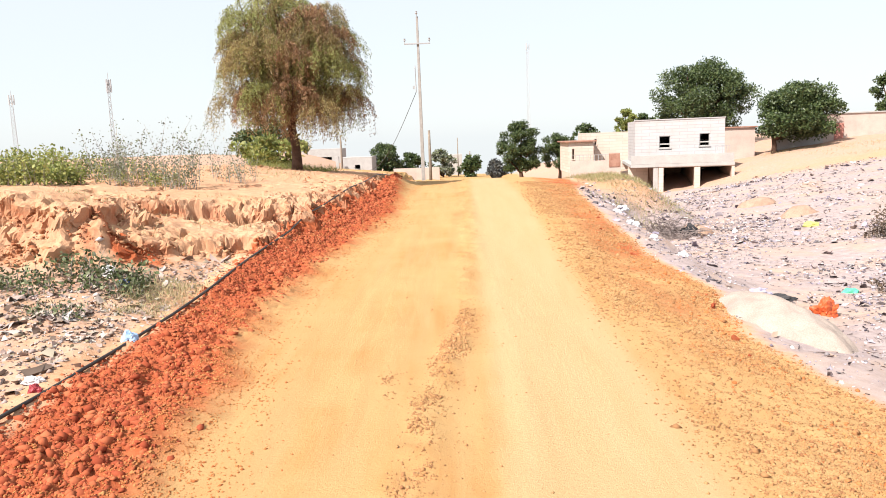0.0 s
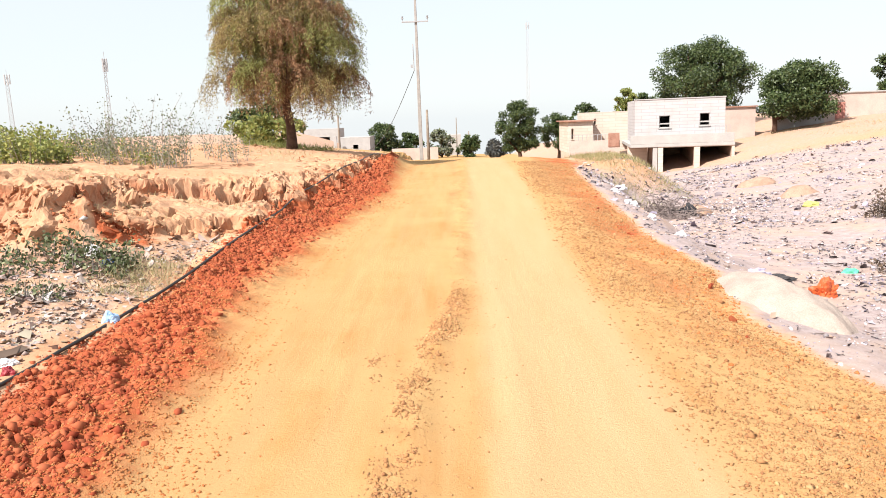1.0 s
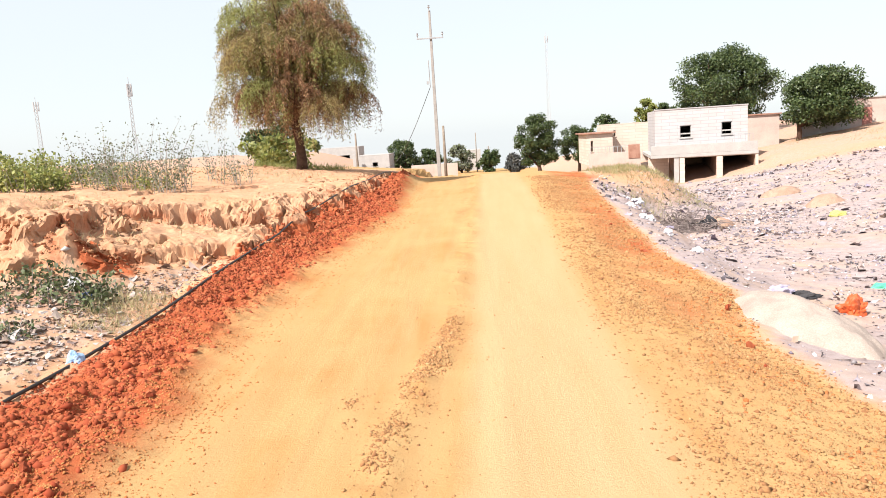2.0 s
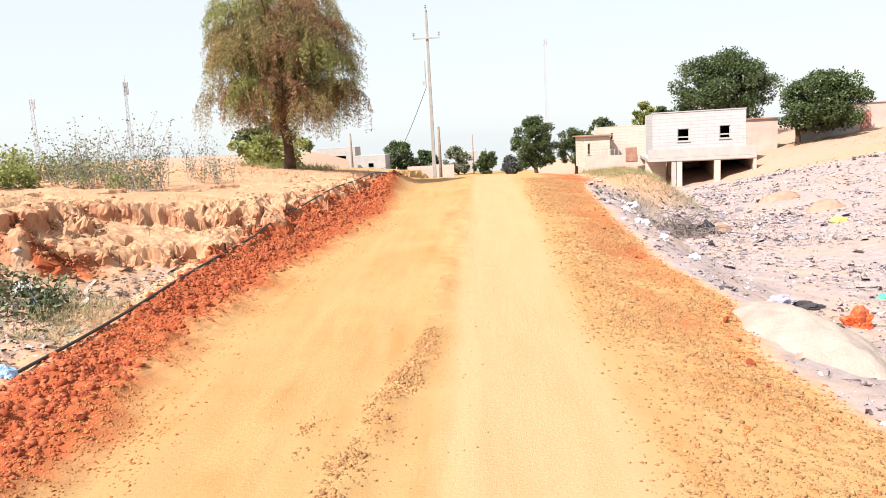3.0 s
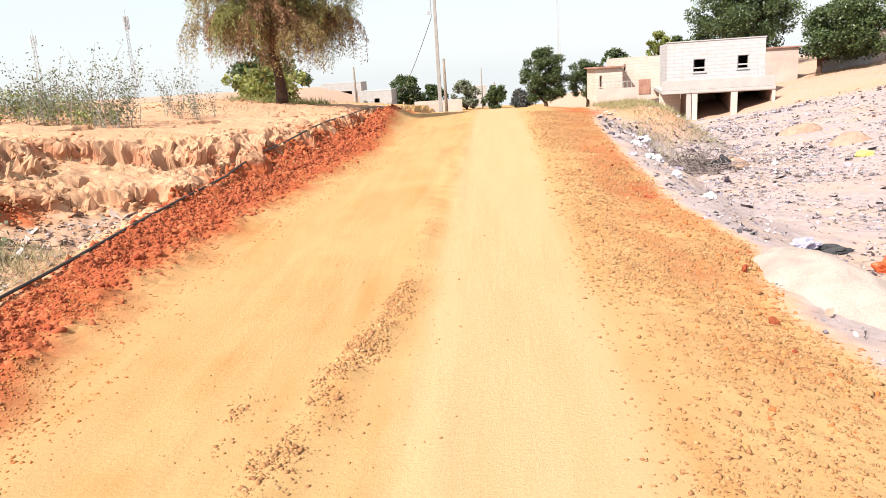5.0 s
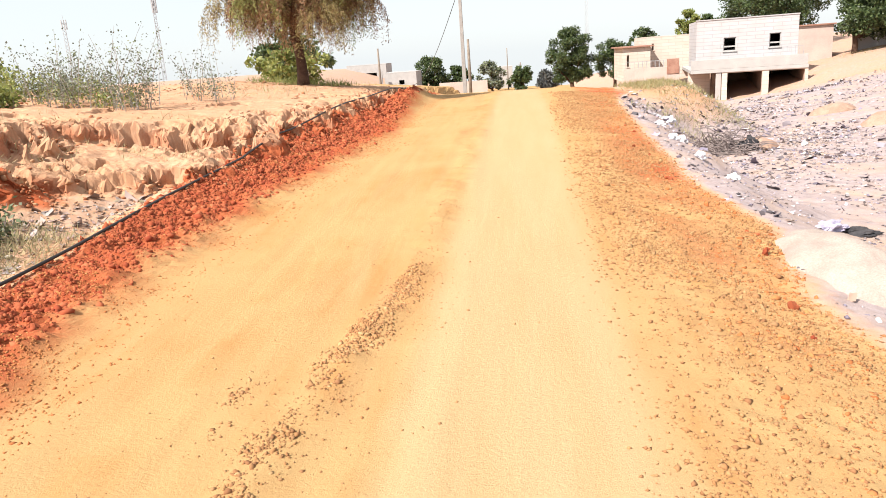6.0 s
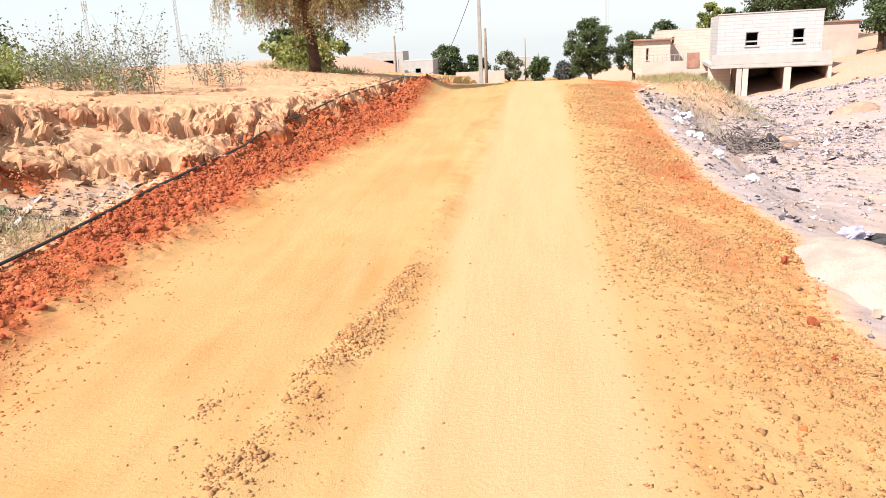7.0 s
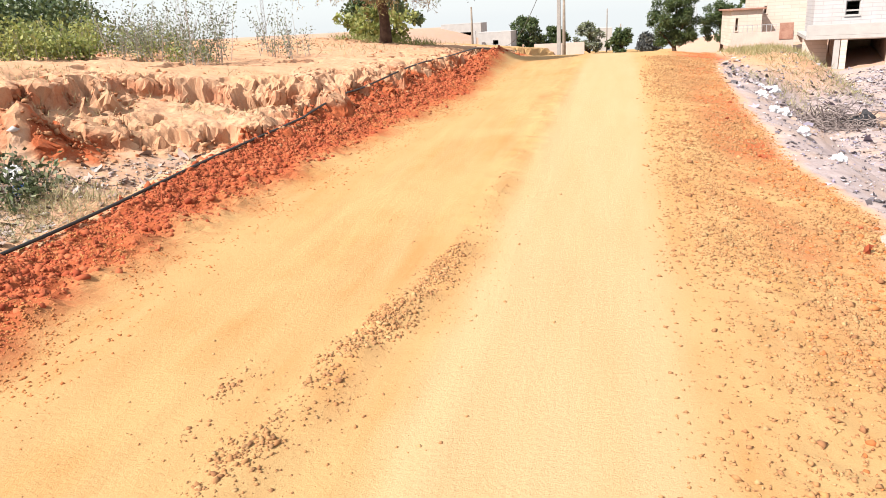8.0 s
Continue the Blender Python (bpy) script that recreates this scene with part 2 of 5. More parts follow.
XR = np.array([1.20, 1.20, 1.23, 1.30, 1.42, 1.75, 2.3, 3.0])
YE = np.array([-40, 4.4, 5.3, 6.4, 7.4, 8.1, 9.7, 13.0, 17, 23, 40, 70])
XE = np.array([2.75, 2.82, 2.68, 2.56, 2.72, 2.86, 2.60, 2.58, 2.75, 3.5, 5.0, 7.0])
YC = np.array([-60, 0, 4.7, 6.5, 9.2, 12, 15, 19, 22, 26, 32, 45, 60, 100, 300, 900])
ZC = np.array([-0.3, -0.15, -0.12, -0.11, -0.02, 0.10, 0.20, 0.27, 0.24, 0.05, -0.45, -1.3, -2.2, -3.2, -3.6, -3.6])


def bank_fields(x, y):
    wob = 0.26 * fbm(x, y, 1.1, 3, 1) + 0.20 * fbm(x, y, 3.2, 4, 2)
    far = smooth(16, 24, y)
    wob = wob + 0.10 * fbm(x, y, 8.0, 3, 0)
    dl = side(x, y, LOWER_RIM) + wob * 1.3
    du = side(x, y, UPPER_RIM) + wob * 1.7 + 0.55 * np.abs(fbm(x, y, 1.9, 3, 3)) - 0.12
    slots = 0.42 * (1 - smooth(0.012, 0.05, np.abs(fbm(x, y, 1.5, 3, 2)))) * smooth(-0.05, 0.2, fbm(x, y, 0.9, 2, 3) + 0.12)
    dl = dl - slots * smooth(-0.1, 0.1, dl)
    du = du - 1.1 * slots * smooth(-0.1, 0.1, du)
    return dl, du, far


def rim_at(x, y, dx, dy, upper):
    """Where a walk from (x, y) towards (dx, dy) first meets a rim of the bank."""
    t = np.linspace(0, 2.5, 500)
    f = bank_fields(x + dx * t, y + dy * t)[1 if upper else 0]
    k = int(np.argmax(f > 0))
    return x + dx * t[k], y + dy * t[k], dx, dy


RIMS = [rim_at(-3.3, 6.9, -0.45, 0.89, True), rim_at(-2.75, 7.4, -0.3, 0.95, False), rim_at(-2.3, 8.0, -0.6, 0.8, False), rim_at(-2.0, 9.3, -0.9, 0.43, False),
        rim_at(-1.7, 11.6, -1, 0.1, True), rim_at(-1.7, 12.5, -1, 0.1, True), rim_at(-1.7, 13.4, -1, 0.1, True), rim_at(-3.5, 8.7, -0.1, 1.0, True),
        rim_at(-3.0, 9.0, -0.1, 1.0, True), rim_at(-4.1, 8.4, 0, 1.0, True), rim_at(-4.7, 6.5, 0, 1.0, True), rim_at(-5.5, 6.5, 0, 1.0, True), rim_at(-2.4, 9.6, -0.5, 0.86, True)]


def height(x, y):
    x, y = np.asarray(x, float), np.asarray(y, float)
    zc = np.interp(y, YC, ZC)
    cross = -0.062 * (1 - smooth(7, 15, y))
    xl, xr, xe = np.interp(y, YL, XL), np.interp(y, YR, XR), np.interp(y, YE, XE)
    z = zc + cross * (np.clip(x, -2.6, 3.4) - 0.1)
    # rolled track: ruts, a low crown of loose stones and grader marks
    on = smooth(xl - 0.2, xl + 0.3, x) * (1 - smooth(xr - 0.1, xr + 0.4, x))
    z += on * (0.016 * np.exp(-((x - np.interp(y, [2, 4, 4.7, 5.3, 5.9, 7, 11, 20], [-0.32, -0.28, -0.22, -0.14, -0.05, 0.02, 0.06, 0.2])) / 0.12) ** 2) * (1 + 2 * fbm(x, y, 6.0, 3, 2)) + 0.016 * fbm(x, y * 0.35, 1.6, 4))
    z += on * 0.018 * fbm(x * 1.0, y * 0.10, 5.0, 3, 2) * (1 - smooth(0.2, 0.5, x))
    # loose laterite at both sides
    lump = 0.06 * fbm(x, y, 4.0, 4, 1) + 0.045 * fbm(x, y, 13.0, 2, 3)
    lb = 1 - smooth(xl - 0.45, xl + 0.05, x)
    z += lb * (0.06 + lump * 1.1) * smooth(-4, 0, x + 3.2)
    z += 0.26 * smooth(14.5, 17.5, y) * (1 - smooth(19.5, 23, y)) * np.exp(-((x + 1.75) / 0.42) ** 2)
    rb = smooth(xr, xr + 0.6, x) * (1 - smooth(xe + 0.1, xe + 0.6, x))
    z += rb * (lump * 0.25 + 0.02 * fbm(x, y, 9.0, 2, 2) - 0.015)
    z -= 0.10 * smooth(xr + 0.3, xe, x)
    # rubbish bay and bank on the west
    west = np.clip(-2.45 - x, 0, 30)
    bay = 0.11 + 0.125 * np.clip(west, 0, 2.6) + 0.055 * np.clip(y - 5.5, -4, 2.5) * np.clip(west, 0, 2.2) + 0.07 * fbm(x, y, 1.5, 4, 2) + 0.03 * fbm(x, y, 7, 3)
    w = 1 - smooth(-2.75, -2.3, x)
    nearw = 1 - smooth(8, 11, y)
    base = z * (1 - w * nearw) + bay * w * nearw
    berm = np.interp(y, [0, 3.5, 5, 6.2, 7.3, 9, 10.4, 13, 19, 23, 26, 34], [0.06, 0.07, 0.09, 0.135, 0.22, 0.315, 0.40, 0.58, 0.60, 0.35, -0.1, -4.0])
    berm = berm - 0.42 * np.clip(x + 2.38, 0, 2) - 0.25 * np.clip(-2.5 - x, 0, 2) + 0.6 * lump
    base = np.where(y > -5, np.maximum(base, np.where(np.abs(x + 2.3) < 0.9, berm, -9)), base)
    dl, du, far = bank_fields(x, y)
    top = 0.60 + 0.115 * np.clip(-1.8 - x, 0, 4.0)
    top = top + 0.05 * fbm(x, y, 0.35, 3) + 0.035 * fbm(x, y, 2.5, 4, 1) - 0.05 * smooth(0.22, 0.34, fbm(x, y, 2.2, 3, 0)) * (y < 20)
    top += 0.17 * np.exp(-((x + 4.9) / 1.1) ** 2 - ((y - 7.7) / 1.0) ** 2)
    top -= np.clip(y - 19, 0, 60) * 0.05 * smooth(-20, -8, x)
    top -= 0.008 * np.clip(y - 30, 0, 3000) * (1 - smooth(-20, -8, x))
    rough = 0.10 * fbm(x, y, 2.6, 6, 3)
    # two broken scarps with a crumbling bench between them
    s1 = 0.40 * smooth(-0.22, 0.22, dl) + 0.60 * smooth(-0.08, 0.08, dl + 0.10 * fbm(x, y, 3.0, 4, 2))
    s2 = 0.40 * smooth(-0.30, 0.24, du) + 0.60 * smooth(-0.08, 0.08, du + 0.14 * fbm(x, y, 2.4, 4, 1))
    slope = np.clip(dl / 1.8, 0, 1) * 0.25
    frac = np.clip(0.40 * s1 + slope * s1 * (1 - s2) + (1 - 0.40) * s2, 0, 1)
    band = np.maximum(np.exp(-(dl / 0.34) ** 2), np.exp(-(du / 0.40) ** 2)) * (1 - 0.6 * far)
    crag = 0.4 - np.abs(fbm(x, y, 3.0, 5, 1)) * 1.6
    lip = np.maximum(np.exp(-((dl - 0.05) / 0.13) ** 2), np.exp(-((du - 0.06) / 0.16) ** 2)) * (1 - 0.7 * far)
    slot = smooth(0.085, 0.03, np.abs(fbm(x, y * 0.6, 2.3, 3, 3))) * smooth(-0.12, 0.1, fbm(x, y, 1.3, 2, 0))
    pits = smooth(0.14, 0.34, fbm(x, y, 4.4, 4, 0)) * 0.12 + 0.26 * lip * slot
    grit = 0.035 * fbm(x, y, 15.0, 3, 2) + 0.016 * fbm(x * 3.1, y * 3.1, 14.0, 1, 0)
    rough = 0.55 * rough + band * (0.07 * crag - 0.02 + grit - pits) + 0.25 * grit
    zb = base + (top - base) * frac + rough * s1 * (1 - 0.75 * s2 * smooth(0.2, 0.9, du))
    zb += 0.34 * np.exp(-((x + 3.78) / 0.24) ** 2 - ((y - 7.25) / 0.30) ** 2) * (1 + 0.8 * fbm(x, y, 3.5, 4, 2))
    z = np.where(dl > -0.3, zb, base)
    # hollows washed out under the bank
    for k, (hx, hy, dx, dy) in enumerate(RIMS):
        q = np.hypot(x - hx - 0.04 * dx, y - hy - 0.04 * dy) / ((0.09 + 0.03 * (k % 3)) * (1 + 0.5 * fbm(x, y, 5.0, 2, 1)))
        m = 1 - smooth(0.8, 1.05, q)
        z = z * (1 - m) + np.minimum(z, base + 0.02) * m
    # gully with rubbish on the east
    e = x - xe + 0.35 * fbm(x, y, 0.8, 4, 1)
    floor = np.interp(y, [-40, 4, 8, 12, 20, 30, 45, 60, 120], [-0.6, -0.62, -0.72, -0.82, -1.05, -1.45, -1.95, -2.0, -2.0])
    rise = 0.15 * np.clip(x - 6.5 - 0.10 * np.clip(y - 10, 0, 40), 0, 30)
    floor = floor - 0.75 * np.exp(-((x - 13.6) / 3.2) ** 2 - ((y - 41.5) / 5.0) ** 2)
    floor = np.minimum(floor + rise, 0.75) + 0.10 * fbm(x, y, 0.7, 5, 2) + 0.03 * fbm(x, y, 5, 3)
    g = smooth(0, 1.3 + 0.04 * np.clip(y, 0, 60), e)
    # grassy tongue between the road and the house
    tongue = smooth(17.0, 20.0, y) * (1 - smooth(2.2, 4.6, x - 0.12 * y)) * (1 - smooth(60, 90, y))
    z = z * (1 - g) + floor * g * (1 - tongue) + (z - 0.035 * np.clip(x - xe, 0, 8) + 0.12 * smooth(0.3, 1.2, x - xe) + 0.10 * fbm(x, y, 0.8, 4)) * g * tongue
    # the land falls away beyond the crest; the western plain lies nearly level
    away = smooth(88, 135, y) * smooth(-0.34, -0.24, x / np.maximum(y, 1.0))
    return z * (1 - away) + (1.1 - 0.066 * y) * away


def zone_colours(x, y, z):
    xl, xr, xe = np.interp(y, YL, XL), np.interp(y, YR, XR), np.interp(y, YE, XE)
    dl, du, far = bank_fields(x, y)
    nb = 0.5 * fbm(x, y, 2.0, 4, 1)
    red = (1 - smooth(xl - 0.62, xl + 0.22, x + 0.45 * nb)) * smooth(-2.55, -2.3, x) * (1 - smooth(-0.05, 0.12, dl))
    red *= 1 - smooth(24, 32, y)
    redr = smooth(xr + 0.1, xr + 0.8, x - 0.5 * nb) * (1 - smooth(xe - 0.05, xe + 0.15, x + 0.3 * nb)) * (1 - smooth(24, 34, y))
    red = np.maximum(red, redr * (0.52 + 0.9 * nb) * (0.42 + 0.58 * smooth(5.0, 10, y)))
    cut = np.maximum(1.1 * np.exp(-((dl + 0.02) / 0.17) ** 2), np.exp(-((du + 0.03) / 0.16) ** 2)) * (x < -1.6) * (y < 40)
    red = np.maximum(red, 0.60 * cut * (0.8 + 2.2 * nb))
    red = np.maximum(red, 0.9 * np.exp(-((x - 3.0) / 0.5) ** 2 - ((y - 20.5) / 2.2) ** 2) * (0.9 + nb))
    # reddish crown patch on the track
    red = np.maximum(red, 0.35 * np.exp(-((x + 0.05 - 0.02 * (y - 12)) / 0.30) ** 2) * smooth(10, 13, y) * (1 - smooth(17, 22, y)) * (0.9 + nb))
    road = smooth(xl - 1.0, xl - 0.5, x) * (1 - smooth(xe - 0.15, xe + 0.1, x + 0.3 * nb)) * (1 - smooth(0.0, 0.1, dl))
    road = np.maximum(road, smooth(24, 32, y) * (np.abs(x - 0.6) < 6))
    ash = smooth(xe - 0.1, xe + 0.3, x + 0.3 * nb) * (1 - 0.9 * smooth(17.0, 20.0, y) * (1 - smooth(2.2, 4.6, x - 0.12 * y)))
    ash *= 1 - smooth(30, 42, y + 0.6 * np.clip(x - 12, 0, 30))
    light = smooth(-0.02, 0.20, x - 0.012 * y + 0.14 * nb) * (1 - smooth(1.05, 1.35, x - 0.008 * y + 0.12 * nb)) * (1 - smooth(24, 30, y))
    ash = np.maximum(ash, 0.45 * smooth(28, 40, y) * (np.abs(x) > 6))
    ash = np.maximum(ash, 0.22 * smooth(0.6, 2.5, du) * (x < -1.5))
    bay = (1 - smooth(-2.8, -2.45, x)) * (1 - smooth(-0.3, 0.0, dl)) * (y < 12)
    ash = np.maximum(ash, 0.40 * bay)
    return np.stack([np.clip(red, 0, 1), np.clip(road, 0, 1), np.clip(ash, 0, 1), light], -1)


def graded(lo_far, lo, hi, hi_far, step, growth=1.16):
    mid = list(np.arange(lo, hi + step / 2, step))
    up, s = [], step
    v = hi
    while v < hi_far:
        s *= growth
        v += s
        up.append(min(v, hi_far))
    down, s, v = [], step, lo
    while v > lo_far:
        s *= growth
        v -= s
        down.append(max(v, lo_far))
    return np.array(down[::-1] + mid + up)


def link_mesh(name, verts, faces, mat, parent=None, label=""):
    me = bpy.data.meshes.new(name)
    verts = np.asarray(verts, np.float32)
    faces = np.asarray(faces, np.int32)
    k = faces.shape[1]
    me.vertices.add(len(verts))
    me.vertices.foreach_set("co", verts.ravel())
    me.loops.add(faces.size)
    me.loops.foreach_set("vertex_index", faces.ravel())
    me.polygons.add(len(faces))
    me.polygons.foreach_set("loop_start", np.arange(0, faces.size, k, dtype=np.int32))
    me.update(calc_edges=True)
    me.materials.append(mat)
    ob = new(name, me)
    ob.parent = parent
    if label:
        ob["label"] = label
    return ob


# ---- the ground: sheet and road ----
gx = np.unique(np.concatenate([graded(-1500, -6.0, -1.8, -1.79, 0.02, 1.08), graded(-1.76, -1.72, 5.5, 1500, 0.046, 1.09)]))
gy1 = graded(-900, 6.4, 12.0, 24, 0.022, 1.012)
gy1 = gy1[(gy1 > 6.39)]
gy1 = np.concatenate([graded(-900, 2.0, 6.36, 6.37, 0.044, 1.09), gy1])
gy1 = np.unique(gy1)
gy2 = []
s, v = 0.13, 24.0
while v < 2500:
    s *= 1.06
    v += s
    gy2.append(v)
gy = np.array(list(gy1) + gy2)
GX, GY = np.meshgrid(gx, gy)
GZ = height(GX, GY)
ZONES = zone_colours(GX, GY, GZ)
nx, ny = len(gx), len(gy)
grid = np.arange(nx * ny).reshape(ny, nx)
quads = np.stack([grid[:-1, :-1], grid[:-1, 1:], grid[1:, 1:], grid[1:, :-1]], -1)
CX, CY = (GX[:-1, :-1] + GX[1:, 1:]) / 2, (GY[:-1, :-1] + GY[1:, 1:]) / 2
on_road = (CX > np.interp(CY, YL, XL)) & (CX < np.interp(CY, YR, XR)) & (CY < 62) & (CY > -30)
# broken soil juts and recedes sideways on the faces of the bank
dl_, du_, far_ = bank_fields(GX, GY)
face = np.maximum(np.exp(-(dl_ / 0.22) ** 2), np.exp(-(du_ / 0.26) ** 2)) * (GX < -1.75) * (GX > -9) * smooth(5.8, 6.6, GY) * (1 - smooth(18, 23, GY))
along = GX * 0.8 + 0.6 * GY
push_y = face * (0.15 * fbm(along, GZ * 1.6, 3.4, 4, 2) + 0.05 * fbm(along, GZ * 1.5, 13.0, 2, 0))
push_x = face * (0.09 * fbm(along + 40, GZ * 1.6, 4.0, 4, 1) + 0.03 * fbm(along + 9, GZ * 1.5, 14.0, 2, 3))
all_v = np.stack([GX + push_x, GY + push_y, GZ], -1).reshape(-1, 3)
all_c = ZONES.reshape(-1, 4).astype(np.float32)


def sheet(name, mask, label, category):
    q = quads[mask]
    used, inv = np.unique(q, return_inverse=True)
    ob = link_mesh(name, all_v[used], inv.reshape(q.shape), EARTH)
    # broken soil keeps its hard little facets
    bx, by = all_v[q[:, 0], 0], all_v[q[:, 0], 1]
    ob.data.polygons.foreach_set("use_smooth", ~((bx < -1.7) & (by > 5) & (by < 24)))
    att = ob.data.color_attributes.new("zones", "FLOAT_COLOR", "POINT")
    att.data.foreach_set("color", all_c[used].ravel())
    return tagged(ob, label, category, kind="structure")


GROUND = sheet("ground", ~on_road, "sandy ground with an eroded red bank and a pale gully", "ground")
sheet("road", on_road, "freshly rolled yellow laterite dirt road", "dirt road")


def hz(x, y):
    return float(height(np.array([x]), np.array([y]))[0])


# ---- builders ----
def part(name, bm, material, parent=None, label="", flat=True):
    me = bpy.data.meshes.new(name)
    bm.to_mesh(me)
    bm.free()
    if not flat:
        for p in me.polygons:
            p.use_smooth = True
    me.materials.append(material)
    ob = new(name, me)
    ob.parent = parent
    if label:
        ob["label"] = label
    return ob


def empty(name, m, label, category, group="", kind=""):
    ob = new(name)
    ob.matrix_world = m
    return tagged(ob, label, category, group, kind)


def box(bm, x0, x1, y0, y1, z0, z1, bevel=0.0):
    r = bmesh.ops.create_cube(bm, size=1.0, matrix=Matrix.LocRotScale(((x0 + x1) / 2, (y0 + y1) / 2, (z0 + z1) / 2), None, (x1 - x0, y1 - y0, z1 - z0)))
    if bevel:
        es = list({e for v in r["verts"] for e in v.link_edges})
        bmesh.ops.bevel(bm, geom=es, offset=bevel, segments=2, affect="EDGES", profile=0.6)


def boxm(x0, x1, y0, y1, z0, z1, bevel=0.0):
    bm = bmesh.new()
    box(bm, x0, x1, y0, y1, z0, z1, bevel)
    return bm


def tube(bm, pts, radii, n=8):
    """A tapered tube along points."""
    pts = [Vector(p) for p in pts]
    rings = []
    for i, p in enumerate(pts):
        d = (pts[min(i + 1, len(pts) - 1)] - pts[max(i - 1, 0)]).normalized()
        u = d.cross(Vector((0, 0, 1)) if abs(d.z) < 0.9 else Vector((1, 0, 0))).normalized()
        v = d.cross(u)
        r = radii[i] if isinstance(radii, (list, tuple)) else radii
        rings.append([bm.verts.new(p + (u * math.cos(2 * math.pi * k / n) + v * math.sin(2 * math.pi * k / n)) * r) for k in range(n)])
    for a, b in zip(rings, rings[1:]):
        for k in range(n):
            bm.faces.new((a[k], a[(k + 1) % n], b[(k + 1) % n], b[k]))
    bm.faces.new(rings[0][::-1])
    bm.faces.new(rings[-1])


ICO = bmesh.new()
bmesh.ops.create_icosphere(ICO, subdivisions=1, radius=1.0)
ICO_V = np.array([v.co[:] for v in ICO.verts])
ICO_F = np.array([[v.index for v in f.verts] for f in ICO.faces])
ICO.free()
OCT_V = np.array([(1, 0, 0), (-1, 0, 0), (0, 1, 0), (0, -1, 0), (0, 0, 1), (0, 0, -1)], float)
OCT_F = np.array([(0, 2, 4), (2, 1, 4), (1, 3, 4), (3, 0, 4), (2, 0, 5), (1, 2, 5), (3, 1, 5), (0, 3, 5)])


def lumps(name, px, py, pz, size, mat, r, parent=None, flatness=0.7, jag=0.35, coarse=False):
    """Many uneven clods in one mesh."""
    n = len(px)
    ref_v, ref_f = (ICO_V, ICO_F) if not coarse else (OCT_V, OCT_F)
    m = len(ref_v)
    v = ref_v[None] * (1 + jag * (r.random((n, m, 1)) * 2 - 1))
    v = v * (size[:, None, None] * (0.7 + 0.6 * r.random((n, 1, 3))))
    v[:, :, 2] *= flatness
    a = r.random(n) * 6.283
    ca, sa = np.cos(a)[:, None], np.sin(a)[:, None]
    v = np.stack([v[:, :, 0] * ca - v[:, :, 1] * sa, v[:, :, 0] * sa + v[:, :, 1] * ca, v[:, :, 2]], -1)
    v += np.stack([px, py, pz + size * 0.25], -1)[:, None]
    f = ref_f[None] + (np.arange(n) * m)[:, None, None]
    return link_mesh(name, v.reshape(-1, 3), f.reshape(-1, 3), mat, parent)


def leaves(name, pos, length, width, mat, r, parent=None, droop=0.0, spread=1.0, label=""):
    """Many small pointed leaves in one mesh, at pos; droop 1 hangs them straight down."""
    n = len(pos)
    d = r.normal(size=(n, 3)) * spread
    d[:, 2] = d[:, 2] * (1 - droop) - droop * 1.6
    d /= np.linalg.norm(d, axis=1, keepdims=True) + 1e-9
    s = np.cross(d, r.normal(size=(n, 3)))
    s /= np.linalg.norm(s, axis=1, keepdims=True) + 1e-9
    ln = length * (0.6 + 0.8 * r.random((n, 1)))
    wd = width * (0.6 + 0.8 * r.random((n, 1)))
    v = np.stack([pos, pos + d * ln * 0.5 + s * wd * 0.5, pos + d * ln, pos + d * ln * 0.5 - s * wd * 0.5], 1)
    f = np.arange(n * 4).reshape(n, 4)
    return link_mesh(name, v.reshape(-1, 3), f, mat, parent, label)


def clump_points(r, centres, radius, per, squash=0.8):
    """Points thick at the skin of clumps."""
    c = np.repeat(np.asarray(centres, float), per, 0)
    rad = np.repeat(np.broadcast_to(np.asarray(radius, float), (len(centres),)), per)
    d = r.normal(size=(len(c), 3))
    d /= np.linalg.norm(d, axis=1, keepdims=True)
    d[:, 2] *= squash
    return c + d * (rad * (0.45 + 0.6 * r.random(len(c))))[:, None]

# ---- loose stone and soil ----
r1 = np.random.default_rng(21)


def scatter(n, x0, x1, y0, y1, keep, r):
    x, y = x0 + (x1 - x0) * r.random(n), y0 + (y1 - y0) * r.random(n) ** 1.4
    k = keep(x, y) > r.random(n)
    return x[k], y[k]


def left_berm(x, y):
    xl = np.interp(y, YL, XL)
    dl, du, far = bank_fields(x, y)
    return (1 - smooth(xl - 0.62, xl - 0.12, x)) ** 1.5 * smooth(-2.6, -2.35, x) * (1 - smooth(-0.08, 0.05, dl))


def left_crumbs(x, y):
    xl = np.interp(y, YL, XL)
    dl, du, far = bank_fields(x, y)
    return (1 - smooth(xl - 0.4, xl + 0.6, x)) ** 2 * np.clip(0.5 + 1.6 * fbm(x, y, 1.7, 3, 3), 0.05, 1) * smooth(-2.6, -2.35, x) * (1 - smooth(-0.08, 0.05, dl))


x, y = scatter(125000, -2.6, -1.1, 2.2, 24, left_berm, r1)
sz = np.clip(0.0074 * np.exp(0.62 * r1.normal(size=len(x))), 0.004, 0.032) * (0.85 + 0.025 * y)
tagged(lumps("laterite_clods", x, y, height(x, y) - 0.5 * sz, sz, M_CLOD, r1, flatness=0.85, jag=0.62), "loose red laterite clods piled along the road edge", "gravel", kind="stuff")
x, y = scatter(170000, -2.6, -0.5, 2.2, 18, left_crumbs, r1)
sz = np.clip(0.0050 * np.exp(0.45 * r1.normal(size=len(x))), 0.0026, 0.012)
tagged(lumps("laterite_crumbs", x, y, height(x, y) - 0.25 * sz, sz, M_CRUMB, r1, coarse=True, jag=0.55), "fine red laterite crumbs along the road edge", "gravel", kind="stuff")


